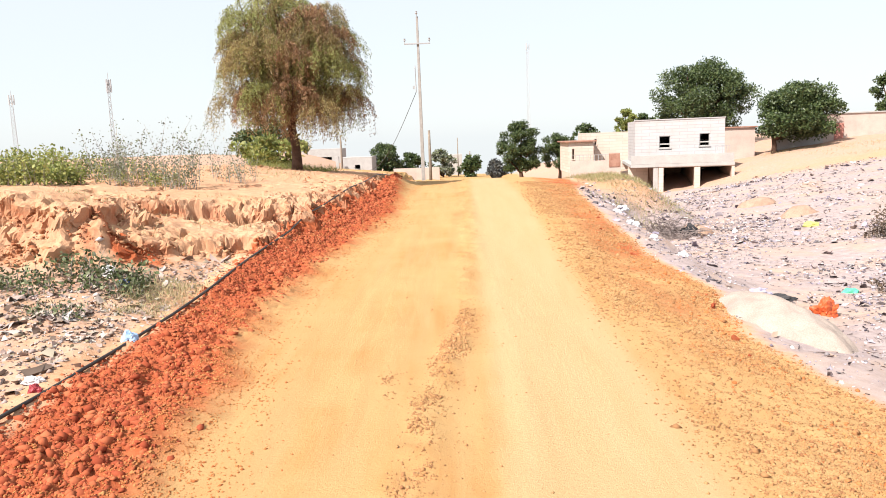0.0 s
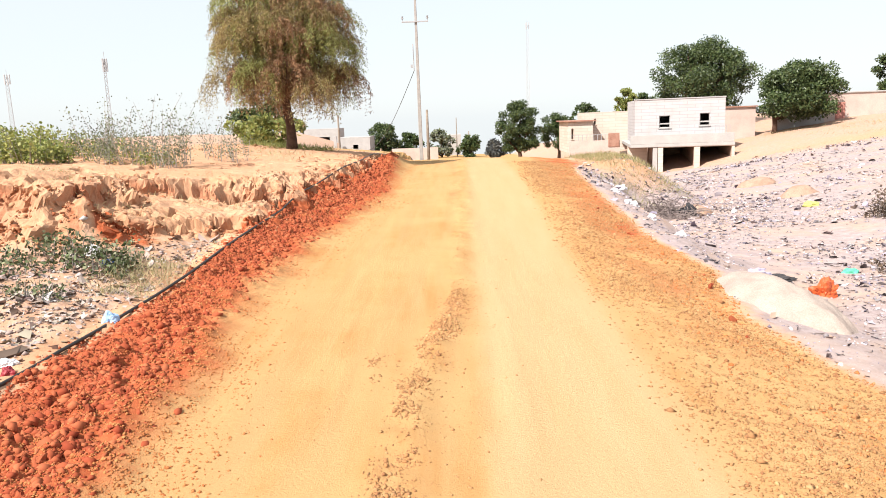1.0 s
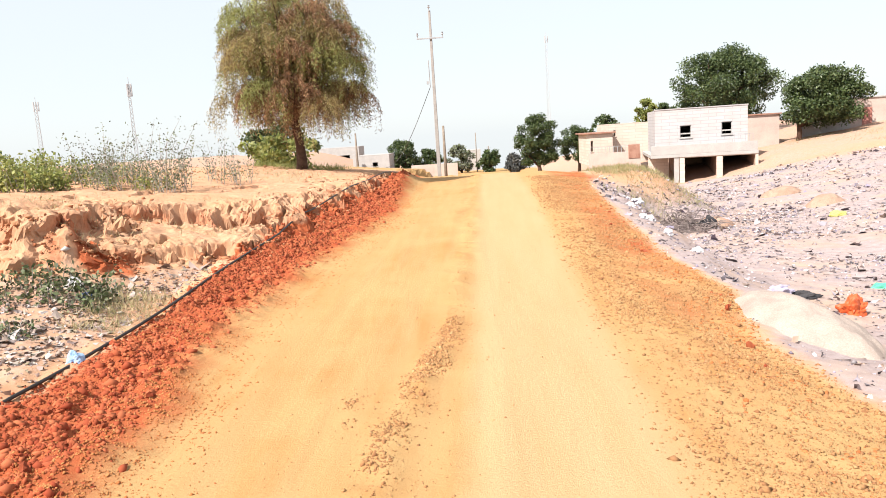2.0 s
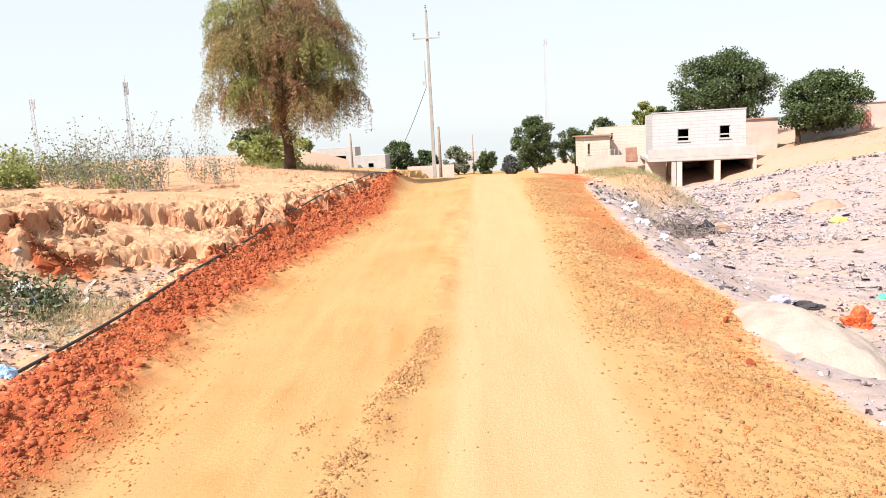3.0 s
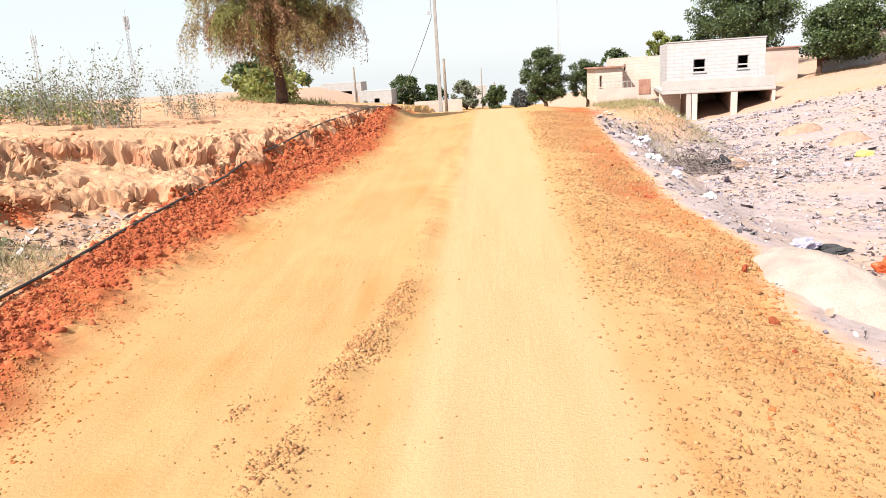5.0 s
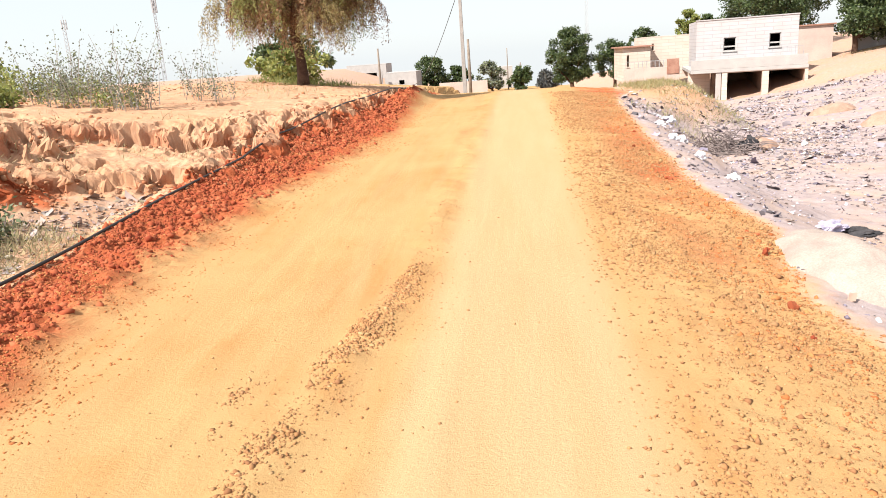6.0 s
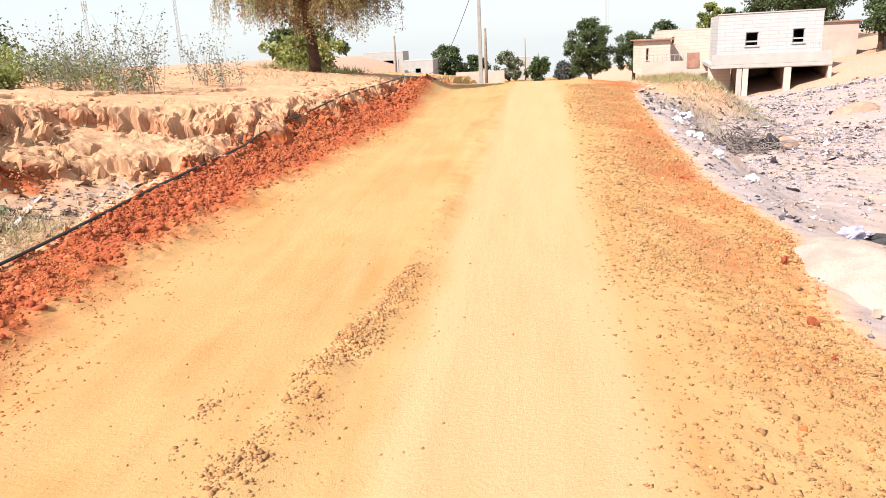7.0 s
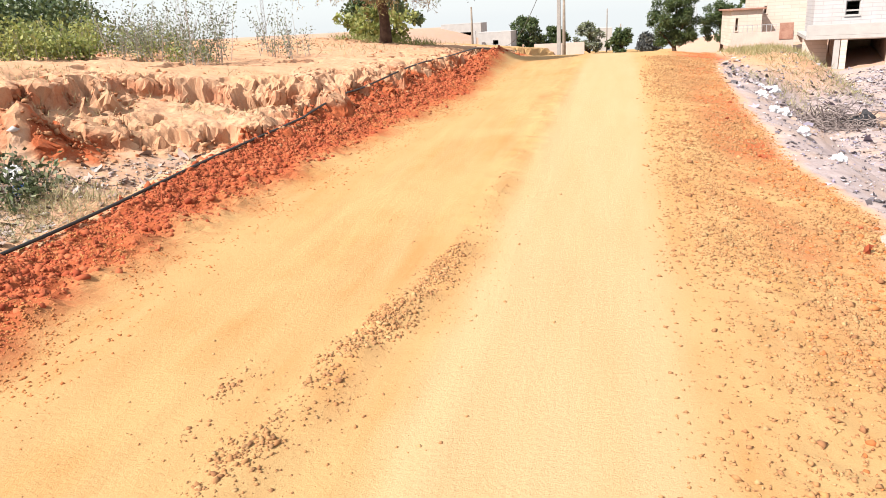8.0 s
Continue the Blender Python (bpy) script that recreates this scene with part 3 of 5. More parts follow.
def right_shoulder(x, y):
    xr, xe = np.interp(y, YR, XR), np.interp(y, YE, XE)
    return smooth(xr - 0.15, xr + 0.5, x) * (1 - smooth(xe - 0.1, xe + 0.12, x)) * np.clip(0.62 + 1.0 * fbm(x, y, 1.3, 3, 2), 0.2, 1)


x, y = scatter(175000, 1.0, 3.4, 2.4, 20, right_shoulder, r1)
sz = np.clip(0.0046 * np.exp(0.50 * r1.normal(size=len(x))), 0.0026, 0.024) * (0.85 + 0.03 * y)
tagged(lumps("shoulder_gravel", x, y, height(x, y) - 0.15 * sz, sz * 1.2, M_GRAVEL, r1, flatness=0.75, coarse=True, jag=0.55), "orange laterite gravel strewn on the road shoulder", "gravel", kind="stuff")


def outer_shoulder(x, y):
    xr, xe = np.interp(y, YR, XR), np.interp(y, YE, XE)
    return smooth(xr + 0.3, xe - 0.1, x) * (1 - smooth(xe - 0.05, xe + 0.1, x)) * np.clip(0.4 + 1.4 * fbm(x, y, 1.6, 3, 1), 0.05, 1)


x, y = scatter(42000, 1.4, 3.9, 2.6, 23, outer_shoulder, r1)
sz = np.clip(0.0078 * np.exp(0.5 * r1.normal(size=len(x))), 0.004, 0.030)
tagged(lumps("shoulder_crumbs", x, y, height(x, y) - 0.35 * sz, sz, M_CRUMB, r1, flatness=0.75, jag=0.6), "orange laterite lumps on the outer road shoulder", "gravel", kind="stuff")


def crown(x, y):
    c = np.interp(y, [2, 4.0, 4.7, 5.3, 5.9, 7, 11, 20], [-0.32, -0.28, -0.22, -0.14, -0.05, 0.02, 0.06, 0.2])
    d = x - c
    strip = np.where(d < 0, np.exp(-(d / 0.10) ** 2), 0.8 * np.exp(-(d / 0.11) ** 2) + 0.2 * np.exp(-(d / 0.30) ** 2))
    return strip * np.clip(0.42 + 1.1 * fbm(x, y, 2.6, 3, 1), 0.14, 1) * (1 - 0.85 * smooth(5.6, 7.6, y)) + 0.0015 + 0.35 * np.clip(0.5 + 2 * fbm(x, y, 5.0, 3, 1), 0, 1) * (np.exp(-((x + 0.56) / 0.10) ** 2 - ((y - 4.5) / 0.28) ** 2) + np.exp(-((x + 0.27) / 0.05) ** 2 - ((y - 6.6) / 0.10) ** 2) + 0.6 * np.exp(-((x + 0.80 + 0.06 * (y - 4)) / 0.08) ** 2 - ((y - 4.4) / 0.9) ** 2) + 0.5 * np.exp(-((x + 0.62) / 0.06) ** 2 - ((y - 7.4) / 0.5) ** 2))


x, y = scatter(90000, -1.2, 1.3, 2.2, 13, crown, r1)
x2, y2 = scatter(110000, -0.6, 0.6, 2.4, 8.5, crown, r1)
x, y = np.append(x, x2), np.append(y, y2)
sz = np.clip(0.0040 * np.exp(0.62 * r1.normal(size=len(x))), 0.0022, 0.0135) * np.where(crown(x, y) > 0.2, 1.0, 0.6)
tagged(lumps("road_gravel", x, y, height(x, y) - 0.25 * sz, sz, M_GRAVEL, r1, flatness=0.9, jag=0.6), "loose brown gravel in a strip down the road", "gravel", kind="stuff")

x, y = scatter(4000, -2.6, -1.1, -3.0, 2.4, left_berm, r1)
tagged(lumps("rear_clods", x, y, height(x, y), np.clip(0.010 * np.exp(0.42 * r1.normal(size=len(x))), 0.005, 0.024), M_CLOD, r1), "loose red laterite clods along the lower road edge", "gravel", kind="stuff")

# clods of soil fallen from the bank
def bank_foot(x, y):
    dl, du, far = bank_fields(x, y)
    return np.maximum(np.exp(-((dl + 0.12) / 0.18) ** 2), np.exp(-((du + 0.15) / 0.2) ** 2)) * (x < -1.9)


M_SOIL = mat_island("bank_soil", [(0.30, 0.11, 0.056), (0.39, 0.18, 0.095), (0.45, 0.26, 0.15)], 0.95, 0.1)
x, y = scatter(9000, -6.5, -1.9, 6.0, 22, bank_foot, r1)
sz = np.clip(0.012 * np.exp(0.55 * r1.normal(size=len(x))), 0.005, 0.05)
tagged(lumps("bank_clods", x, y, height(x, y), sz, M_SOIL, r1, jag=0.45), "crumbled orange soil lying at the eroded bank", "soil", kind="stuff")


def bank_face(x, y):
    dl, du, far = bank_fields(x, y)
    return np.maximum(np.exp(-((dl - 0.02) / 0.085) ** 2), np.exp(-((du - 0.02) / 0.085) ** 2)) * (x < -1.95) * np.clip(0.55 + 1.4 * fbm(x, y, 2.0, 3, 2), 0, 1)


x, y = scatter(60000, -7.5, -1.95, 6.0, 20, bank_face, r1)
sz = np.clip(0.0095 * np.exp(0.6 * r1.normal(size=len(x))), 0.004, 0.035)
tagged(lumps("bank_crust", x, y, height(x, y) - 0.5 * sz, sz, M_SOIL, r1, flatness=1.0, jag=0.6), "knobbly red soil crust on the eroded bank face", "soil", kind="stuff")


def pebbles_top(x, y):
    dl, du, far = bank_fields(x, y)
    return smooth(0.1, 0.5, du) * np.clip(0.25 + 1.2 * fbm(x, y, 0.8, 3, 1), 0, 1)


x, y = scatter(7000, -9, -2.1, 7.0, 20, pebbles_top, r1)
sz = np.clip(0.009 * np.exp(0.6 * r1.normal(size=len(x))), 0.004, 0.05)
tagged(lumps("bank_top_pebbles", x, y, height(x, y), sz, M_SOIL, r1, jag=0.45), "scattered soil lumps on the sandy bank top", "soil", kind="stuff")

# the largest clods, one by one, on the ground
M_CLOD_ONE, cnt, cb = mat_new("laterite_clod", 0.95)
oi = cnt.nodes.new("ShaderNodeObjectInfo")
ccol = mixc(cnt, oi.outputs["Random"], (0.26, 0.052, 0.022), (0.39, 0.11, 0.048))
cn = noise_node(cnt, 60.0)
cnt.links.new(mixc(cnt, ramp(cnt, cn, 0.3, 0.7), mixc(cnt, 0.3, ccol, (0, 0, 0)), ccol), cb.inputs["Base Color"])
bump(cnt, cb, cn, 0.5, 0.006)
clod_meshes = []
for k in range(7):
    bm = bmesh.new()
    bmesh.ops.create_icosphere(bm, subdivisions=2, radius=1.0)
    for v in bm.verts:
        v.co *= 1 + 0.7 * noise.noise(v.co * 1.3 + Vector((k * 7.0, 0, 0))) + 0.5 * noise.noise(v.co * 3.1 + Vector((0, k * 5.0, 0)))
        v.co.z *= 0.75
    me = bpy.data.meshes.new("clod")
    bm.to_mesh(me)
    bm.free()
    me.materials.append(M_CLOD_ONE)
    clod_meshes.append(me)


def set_clods(n, x0, x1, y0, y1, keep, lo, hi):
    cx, cy = scatter(4000, x0, x1, y0, y1, keep, r1)
    cz = height(cx[:n], cy[:n])
    for i in range(min(n, len(cx))):
        ob = new("clod", clod_meshes[int(r1.integers(7))])
        q = lo + (hi - lo) * r1.random() ** 2.2
        ob.matrix_world = Matrix.LocRotScale((cx[i], cy[i], cz[i] + 0.3 * q), Euler((0.6 * r1.normal(), 0.6 * r1.normal(), 6.28 * r1.random())), (q, q * (0.7 + 0.5 * r1.random()), q))
        ob.parent = GROUND


set_clods(150, -2.5, -1.1, 2.6, 9, left_berm, 0.012, 0.030)
set_clods(50, -2.2, -1.2, 14.5, 22, left_berm, 0.03, 0.08)
set_clods(22, 1.6, 3.2, 3.4, 14, lambda x, y: 1.0 * (np.abs(x - np.interp(y, YE, XE) + 0.14) < 0.2), 0.016, 0.045)

# ---- rubbish ----
M_SCRAP = mat_island("plastic_scraps", [(0.55, 0.515, 0.54), (0.36, 0.31, 0.41), (0.06, 0.05, 0.055), (0.46, 0.41, 0.47), (0.14, 0.115, 0.125), (0.58, 0.55, 0.56), (0.40, 0.28, 0.22), (0.05, 0.04, 0.05), (0.48, 0.41, 0.43), (0.09, 0.075, 0.085), (0.29, 0.245, 0.33)], 0.6, 0.3)


def scraps(name, x, y, size, mat, r, lift=0.3):
    """Crumpled sheets: a bent 3 x 3 patch each."""
    n = len(x)
    u, v = np.meshgrid([-1, 0, 1], [-1, 0, 1])
    p = np.stack([u.ravel(), v.ravel(), np.zeros(9)], -1).astype(float)
    p = p[None] * (0.6 + 0.7 * r.random((n, 1, 3))) + 0.38 * r.normal(size=(n, 9, 3))
    a, t = r.random(n) * 6.283, 0.5 * r.normal(size=n)
    ca, sa, ct, st = np.cos(a)[:, None], np.sin(a)[:, None], np.cos(t)[:, None], np.sin(t)[:, None]
    p = np.stack([p[:, :, 0], p[:, :, 1] * ct - p[:, :, 2] * st, p[:, :, 1] * st + p[:, :, 2] * ct], -1)
    p = np.stack([p[:, :, 0] * ca - p[:, :, 1] * sa, p[:, :, 0] * sa + p[:, :, 1] * ca, p[:, :, 2]], -1)
    p = p * size[:, None, None] + np.stack([x, y, height(x, y) + lift * size], -1)[:, None]
    q = np.array([[0, 1, 4, 3], [1, 2, 5, 4], [3, 4, 7, 6], [4, 5, 8, 7]])
    f = q[None] + (np.arange(n) * 9)[:, None, None]
    return link_mesh(name, p.reshape(-1, 3), f.reshape(-1, 4), mat)


def gully(x, y):
    xe = np.interp(y, YE, XE)
    e = x - xe
    d = smooth(-0.02, 0.22, e) * (1 - 0.9 * smooth(17.0, 20.0, y) * (1 - smooth(2.2, 4.4, x - 0.12 * y)))
    d *= 1 - smooth(29, 38, y + 0.5 * np.clip(x - 12, 0, 40))
    clear = np.exp(-(((x - 3.5) / 0.75) ** 2 + ((y - 7.4) / 0.9) ** 2))
    return d * (1 - 0.97 * clear) * np.clip(0.45 + 1.3 * fbm(x, y, 0.45, 4, 3), 0.06, 1)


x, y = scatter(90000, 2.6, 22, -1.0, 38, gully, r1)
sz = np.clip(0.0135 * np.exp(0.6 * r1.normal(size=len(x))), 0.008, 0.065) * (0.75 + 0.022 * y)
tagged(scraps("gully_litter", x, y, sz, M_SCRAP, r1), "pale plastic litter strewn thick over the gully", "litter", kind="stuff")


x, y = scatter(36000, 2.6, 14, 3.5, 24, gully, r1)
sz = np.clip(0.009 * np.exp(0.5 * r1.normal(size=len(x))), 0.004, 0.03) * (0.8 + 0.03 * y)
tagged(lumps("gully_crumbs", x, y, height(x, y), sz, M_SCRAP, r1, coarse=True, jag=0.5), "small pale and dark refuse crumbs in the gully", "litter", kind="stuff")


def bay(x, y):
    dl, du, far = bank_fields(x, y)
    return (1 - smooth(-2.75, -2.5, x)) * (1 - smooth(-0.45, -0.15, dl)) * np.clip(0.6 + fbm(x, y, 0.9, 3, 1), 0.1, 1)


M_SCRAP_W = mat_island("mixed_refuse", [(0.390, 0.315, 0.300), (0.285, 0.195, 0.165), (0.465, 0.390, 0.375), (0.345, 0.262, 0.232), (0.150, 0.105, 0.083), (0.510, 0.465, 0.450), (0.270, 0.225, 0.143), (0.405, 0.285, 0.270)], 0.7, 0.25)
x, y = scatter(34000, -8, -2.4, -2.0, 8.4, bay, r1)
sz = np.clip(0.014 * np.exp(0.5 * r1.normal(size=len(x))), 0.010, 0.09)
tagged(scraps("bay_litter", x, y, sz, M_SCRAP_W, r1), "grey and pinkish refuse trodden into the roadside dip", "litter", kind="stuff")
x, y = scatter(16000, -8, -2.4, 2.0, 8.2, bay, r1)
tagged(lumps("bay_rubble", x, y, height(x, y), 0.009 * np.exp(0.5 * r1.normal(size=len(x))), M_SCRAP_W, r1, coarse=True), "small stones among the roadside refuse", "rubble", kind="stuff")


def crumpled(name, x, y, sx, sy, sz, mat, label, category, seed, rot=0.0, amp=0.28):
    """A crumpled bag or rag."""
    bm = bmesh.new()
    bmesh.ops.create_icosphere(bm, subdivisions=4, radius=1.0)
    for v in bm.verts:
        n1 = noise.noise(v.co * 1.6 + Vector((seed, 0, 0)))
        n2 = abs(noise.noise(v.co * 4.5 + Vector((0, seed, 0))))
        v.co *= 1 + amp * n1 * 1.6 + amp * n2
        v.co.z = max(v.co.z, -0.35)
        v.co = Vector((v.co.x * sx, v.co.y * sy, v.co.z * sz))
    ob = part(name, bm, mat, flat="mound" not in name)
    ob.matrix_world = pose(x, y, hz(x, y) + 0.25 * sz, 0, 0, rot)
    return tagged(ob, label, category)


def plain_bag(name, c, rough=0.5):
    return mat_mottled(name, c, tuple(min(1, v * 1.25) for v in c), 7, 40, rough, 0.3, 0.01, 0.4)


M_ORANGE = plain_bag("orange_plastic", (0.55, 0.10, 0.03))
M_BLUE = plain_bag("blue_plastic", (0.06, 0.16, 0.50))
M_BLUE_L = plain_bag("light_blue_plastic", (0.30, 0.45, 0.66))
M_YELLOW = plain_bag("yellow_plastic", (0.50, 0.49, 0.14))
M_WHITE = plain_bag("white_plastic", (0.56, 0.55, 0.57))
M_GREEN = plain_bag("green_plastic", (0.10, 0.45, 0.30))
M_MAROON = plain_bag("maroon_plastic", (0.26, 0.02, 0.03))
M_SAND = mat_mottled("pale_sand", (0.385, 0.305, 0.265), (0.46, 0.375, 0.33), 4, 70, 0.95, 0.5, 0.02)
M_MOUND = mat_mottled("tan_spoil", (0.36, 0.225, 0.165), (0.44, 0.30, 0.23), 4, 50, 0.95, 0.5)

crumpled("plastic_bag", 4.3, 8.4, 0.16, 0.09, 0.14, M_ORANGE, "torn orange plastic bag on the refuse", "bag", 3.1, 25, 0.4)
crumpled("rag", 4.1, 9.35, 0.20, 0.08, 0.05, M_DARK, "flattened dark grey rag on pale ground", "rag", 5.2, -14, 0.5)
crumpled("rag", 3.85, 9.25, 0.16, 0.09, 0.06, plain_bag("lavender_cloth", (0.38, 0.35, 0.46), 0.9), "pale lavender cloth heaped on the gully floor", "rag", 6.9, 30, 0.5)
crumpled("plastic_bag", -2.5, 5.05, 0.055, 0.05, 0.06, M_BLUE_L, "light blue plastic bag tucked under the pipe", "bag", 1.4)
crumpled("plastic_bag", -3.2, 6.5, 0.06, 0.05, 0.05, M_BLUE, "small blue plastic bag on the weeds", "bag", 2.4)
crumpled("plastic_bag", -2.53, 5.75, 0.018, 0.014, 0.03, M_YELLOW, "yellow-green plastic scrap by the pipe", "bag", 6.4)
crumpled("plastic_bag", -3.75, 5.3, 0.09, 0.07, 0.07, plain_bag("ochre_plastic", (0.60, 0.40, 0.06)), "ochre yellow plastic bag on refuse", "bag", 7.4)
crumpled("plastic_bag", -2.58, 3.98, 0.035, 0.03, 0.035, M_MAROON, "dark maroon plastic bag by the pipe", "bag", 8.4)
crumpled("plastic_bag", -2.66, 4.1, 0.06, 0.04, 0.03, M_WHITE, "white plastic bag flattened by the pipe", "bag", 9.4)
crumpled("plastic_bag", -3.45, 6.75, 0.07, 0.06, 0.09, M_WHITE, "white plastic bag on the weeds", "bag", 9.9)
crumpled("plastic_bag", 8.1, 16.6, 0.17, 0.12, 0.08, M_YELLOW, "yellow plastic bag in the gully litter", "bag", 4.4)
crumpled("plastic_bag", 5.3, 9.7, 0.10, 0.06, 0.05, M_GREEN, "green plastic scrap in the gully litter", "bag", 4.9)
for i, (bx, by, bs) in enumerate([(3.15, 10.2, 0.15), (3.2, 11.9, 0.2), (3.05, 12.9, 0.18), (3.35, 13.8, 0.22), (3.2, 14.7, 0.2), (3.5, 15.5, 0.24), (3.45, 16.6, 0.24)]):
    crumpled("plastic_sack", bx, by, bs * 0.5, bs * 0.4, bs * 0.34, M_WHITE, "crumpled white plastic sack beside the shoulder", "sack", 11.0 + i, 40 * i, 0.4)["group"] = "sacks along the shoulder"


def heap(name, x, y, rx, ry, h, mat, label, category, seed, rot=0.0):
    """A dumped pile with a soft uneven outline that runs out onto the ground."""
    a = radians(rot)
    u, v = np.meshgrid(np.linspace(-1.25, 1.25, 64), np.linspace(-1.25, 1.25, 64))
    wx = x + u * rx * math.cos(a) - v * ry * math.sin(a)
    wy = y + u * rx * math.sin(a) + v * ry * math.cos(a)
    q = np.hypot(u, v) + 0.35 * fbm(u + seed, v, 1.4, 4, 1)
    dome = np.clip(1 - q ** 2, -0.5, 1)
    z0 = hz(x, y)
    wz = 0.65 * height(wx, wy) + 0.35 * np.minimum(z0, height(wx, wy)) + h * np.where(dome > 0, dome ** 0.8, 0.6 * dome) + 0.10 * h * fbm(wx + seed, wy, 5.0, 4, 2)
    k = np.arange(64 * 64).reshape(64, 64)
    f = np.stack([k[:-1, :-1], k[:-1, 1:], k[1:, 1:], k[1:, :-1]], -1).reshape(-1, 4)
    ob = link_mesh(name, np.stack([wx, wy, wz], -1).reshape(-1, 3), f, mat)
    ob.data.polygons.foreach_set("use_smooth", np.ones(len(f), bool))
    return tagged(ob, label, category)


heap("sand_mound", 3.22, 7.15, 0.56, 0.95, 0.25, M_SAND, "smooth pile of pale sand beside the road", "sand pile", 20.1, 12)
heap("soil_mound", 8.85, 18.8, 0.49, 0.39, 0.24, M_MOUND, "rounded heap of tan soil among litter", "soil heap", 22.1)
heap("soil_mound", 9.3, 22.5, 0.55, 0.45, 0.24, M_MOUND, "low heap of brown soil among litter", "soil heap", 23.1)
heap("soil_mound", 5.6, 17.2, 0.39, 0.34, 0.22, M_MOUND, "small heap of reddish soil by the brushwood", "soil heap", 24.1)

# dark stalks and sticks among the litter
x, y = scatter(9000, 2.8, 16, 4.0, 30, gully, r1)
n = len(x)
ang, ln = r1.random(n) * 6.283, (0.04 + 0.16 * r1.random(n)) * (0.8 + 0.02 * y)
zz = height(x, y) + 0.008
dx, dy, wd = np.cos(ang) * ln, np.sin(ang) * ln, 0.004 + 0.006 * r1.random(n)
tip = zz + 0.03 * r1.random(n)
va = np.stack([np.stack([x, y, zz], -1), np.stack([x - dy / ln * wd, y + dx / ln * wd, zz + wd], -1), np.stack([x + dx, y + dy, tip], -1), np.stack([x + dy / ln * wd, y - dx / ln * wd, zz + wd], -1)], 1)
base_i = (np.arange(n) * 4)[:, None, None]
fa = np.array([[0, 2, 1], [0, 3, 2], [1, 2, 3], [0, 1, 3]])[None] + base_i
tagged(link_mesh("gully_sticks", va.reshape(-1, 3), fa.reshape(-1, 3), mat_island("dark_sticks", [(0.05, 0.04, 0.045), (0.16, 0.12, 0.12), (0.30, 0.24, 0.22)], 0.9, 0.2)), "dark dry sticks and stalks in the gully litter", "litter", kind="stuff")

# ---- the water pipe ----
PIPE = [(-2.72, 1.5), (-2.6, 2.6), (-2.54, 3.5), (-2.48, 5.0), (-2.46, 6.2), (-2.44, 7.3), (-2.32, 9.0), (-2.33, 10.4), (-2.14, 13.0), (-2.1, 16), (-2.17, 19), (-2.3, 24), (-2.6, 30)]
ys = np.linspace(1.5, 30, 150)
xs = np.interp(ys, [p[1] for p in PIPE], [p[0] for p in PIPE])
xs = np.convolve(np.pad(xs, 6, mode="edge"), np.ones(13) / 13, "valid") + 0.012 * np.sin(ys * 2.1)
zs = np.interp(ys, [1.5, 3.5, 5, 6.2, 7.3, 9, 10.4, 13, 19, 26, 30], [0.09, 0.10, 0.12, 0.165, 0.25, 0.345, 0.43, 0.64, 0.66, 0.30, 0.0])
zs = np.maximum(zs - 0.01, height(xs, ys) + 0.011)
zs = np.convolve(np.pad(zs, 3, mode="edge"), np.ones(7) / 7, "valid")
bm = bmesh.new()
tube(bm, list(zip(xs, ys, zs)), 0.0125, 8)
tagged(part("water_pipe", bm, M_PIPE, flat=False), "long black plastic water pipe laid along the bank", "pipe")

# ---- plants ----
def tree(name, x, y, z, h, w, leafmat, r, label, leaf=0.16, clumps=60, per=130, trunk_h=0.25, base=0.18, category="tree", squash=0.8, lean=0.0, off=0.0):
    """A broad tree: trunk, limbs, and a crown of leaf clumps."""
    top = empty(name, pose(x, y, z), label, category)
    bm = bmesh.new()
    th = h * trunk_h
    tube(bm, [(0, 0, -0.3), (0.01 * h, 0, th * 0.5), (lean * h, 0.01 * h, th), (lean * h, 0, th + 0.25 * h)], [0.045 * h, 0.035 * h, 0.03 * h, 0.012 * h], 9)
    part("trunk", bm, M_BARK, top, flat=False)
    cs, rad = [], []
    for i in range(clumps):
        a, q = r.random() * 6.283, r.random() ** 0.5
        hh = r.random()
        prof = math.sin(math.pi * min(1, 0.14 + 0.80 * hh)) ** 0.6
        rr = w / 2 * q * prof * (0.75 + 0.35 * r.random())
        cs.append((off + rr * math.cos(a), rr * math.sin(a), th + (h - th) * (0.06 + 0.88 * hh)))
        rad.append(w * (0.07 + 0.07 * r.random()))
    for i in range(7):
        c = cs[int(r.integers(len(cs)))]
        bm = bmesh.new()
        tube(bm, [(lean * h, 0, th * 0.85), (c[0] * 0.5, c[1] * 0.5, (th + c[2]) / 2), c], [0.02 * h, 0.013 * h, 0.004 * h], 6)
        part("limb", bm, M_BARK, top, flat=False)
    leaves("crown", clump_points(r, cs, rad, per, squash), leaf, leaf * 0.55, leafmat, r, top)
    return top


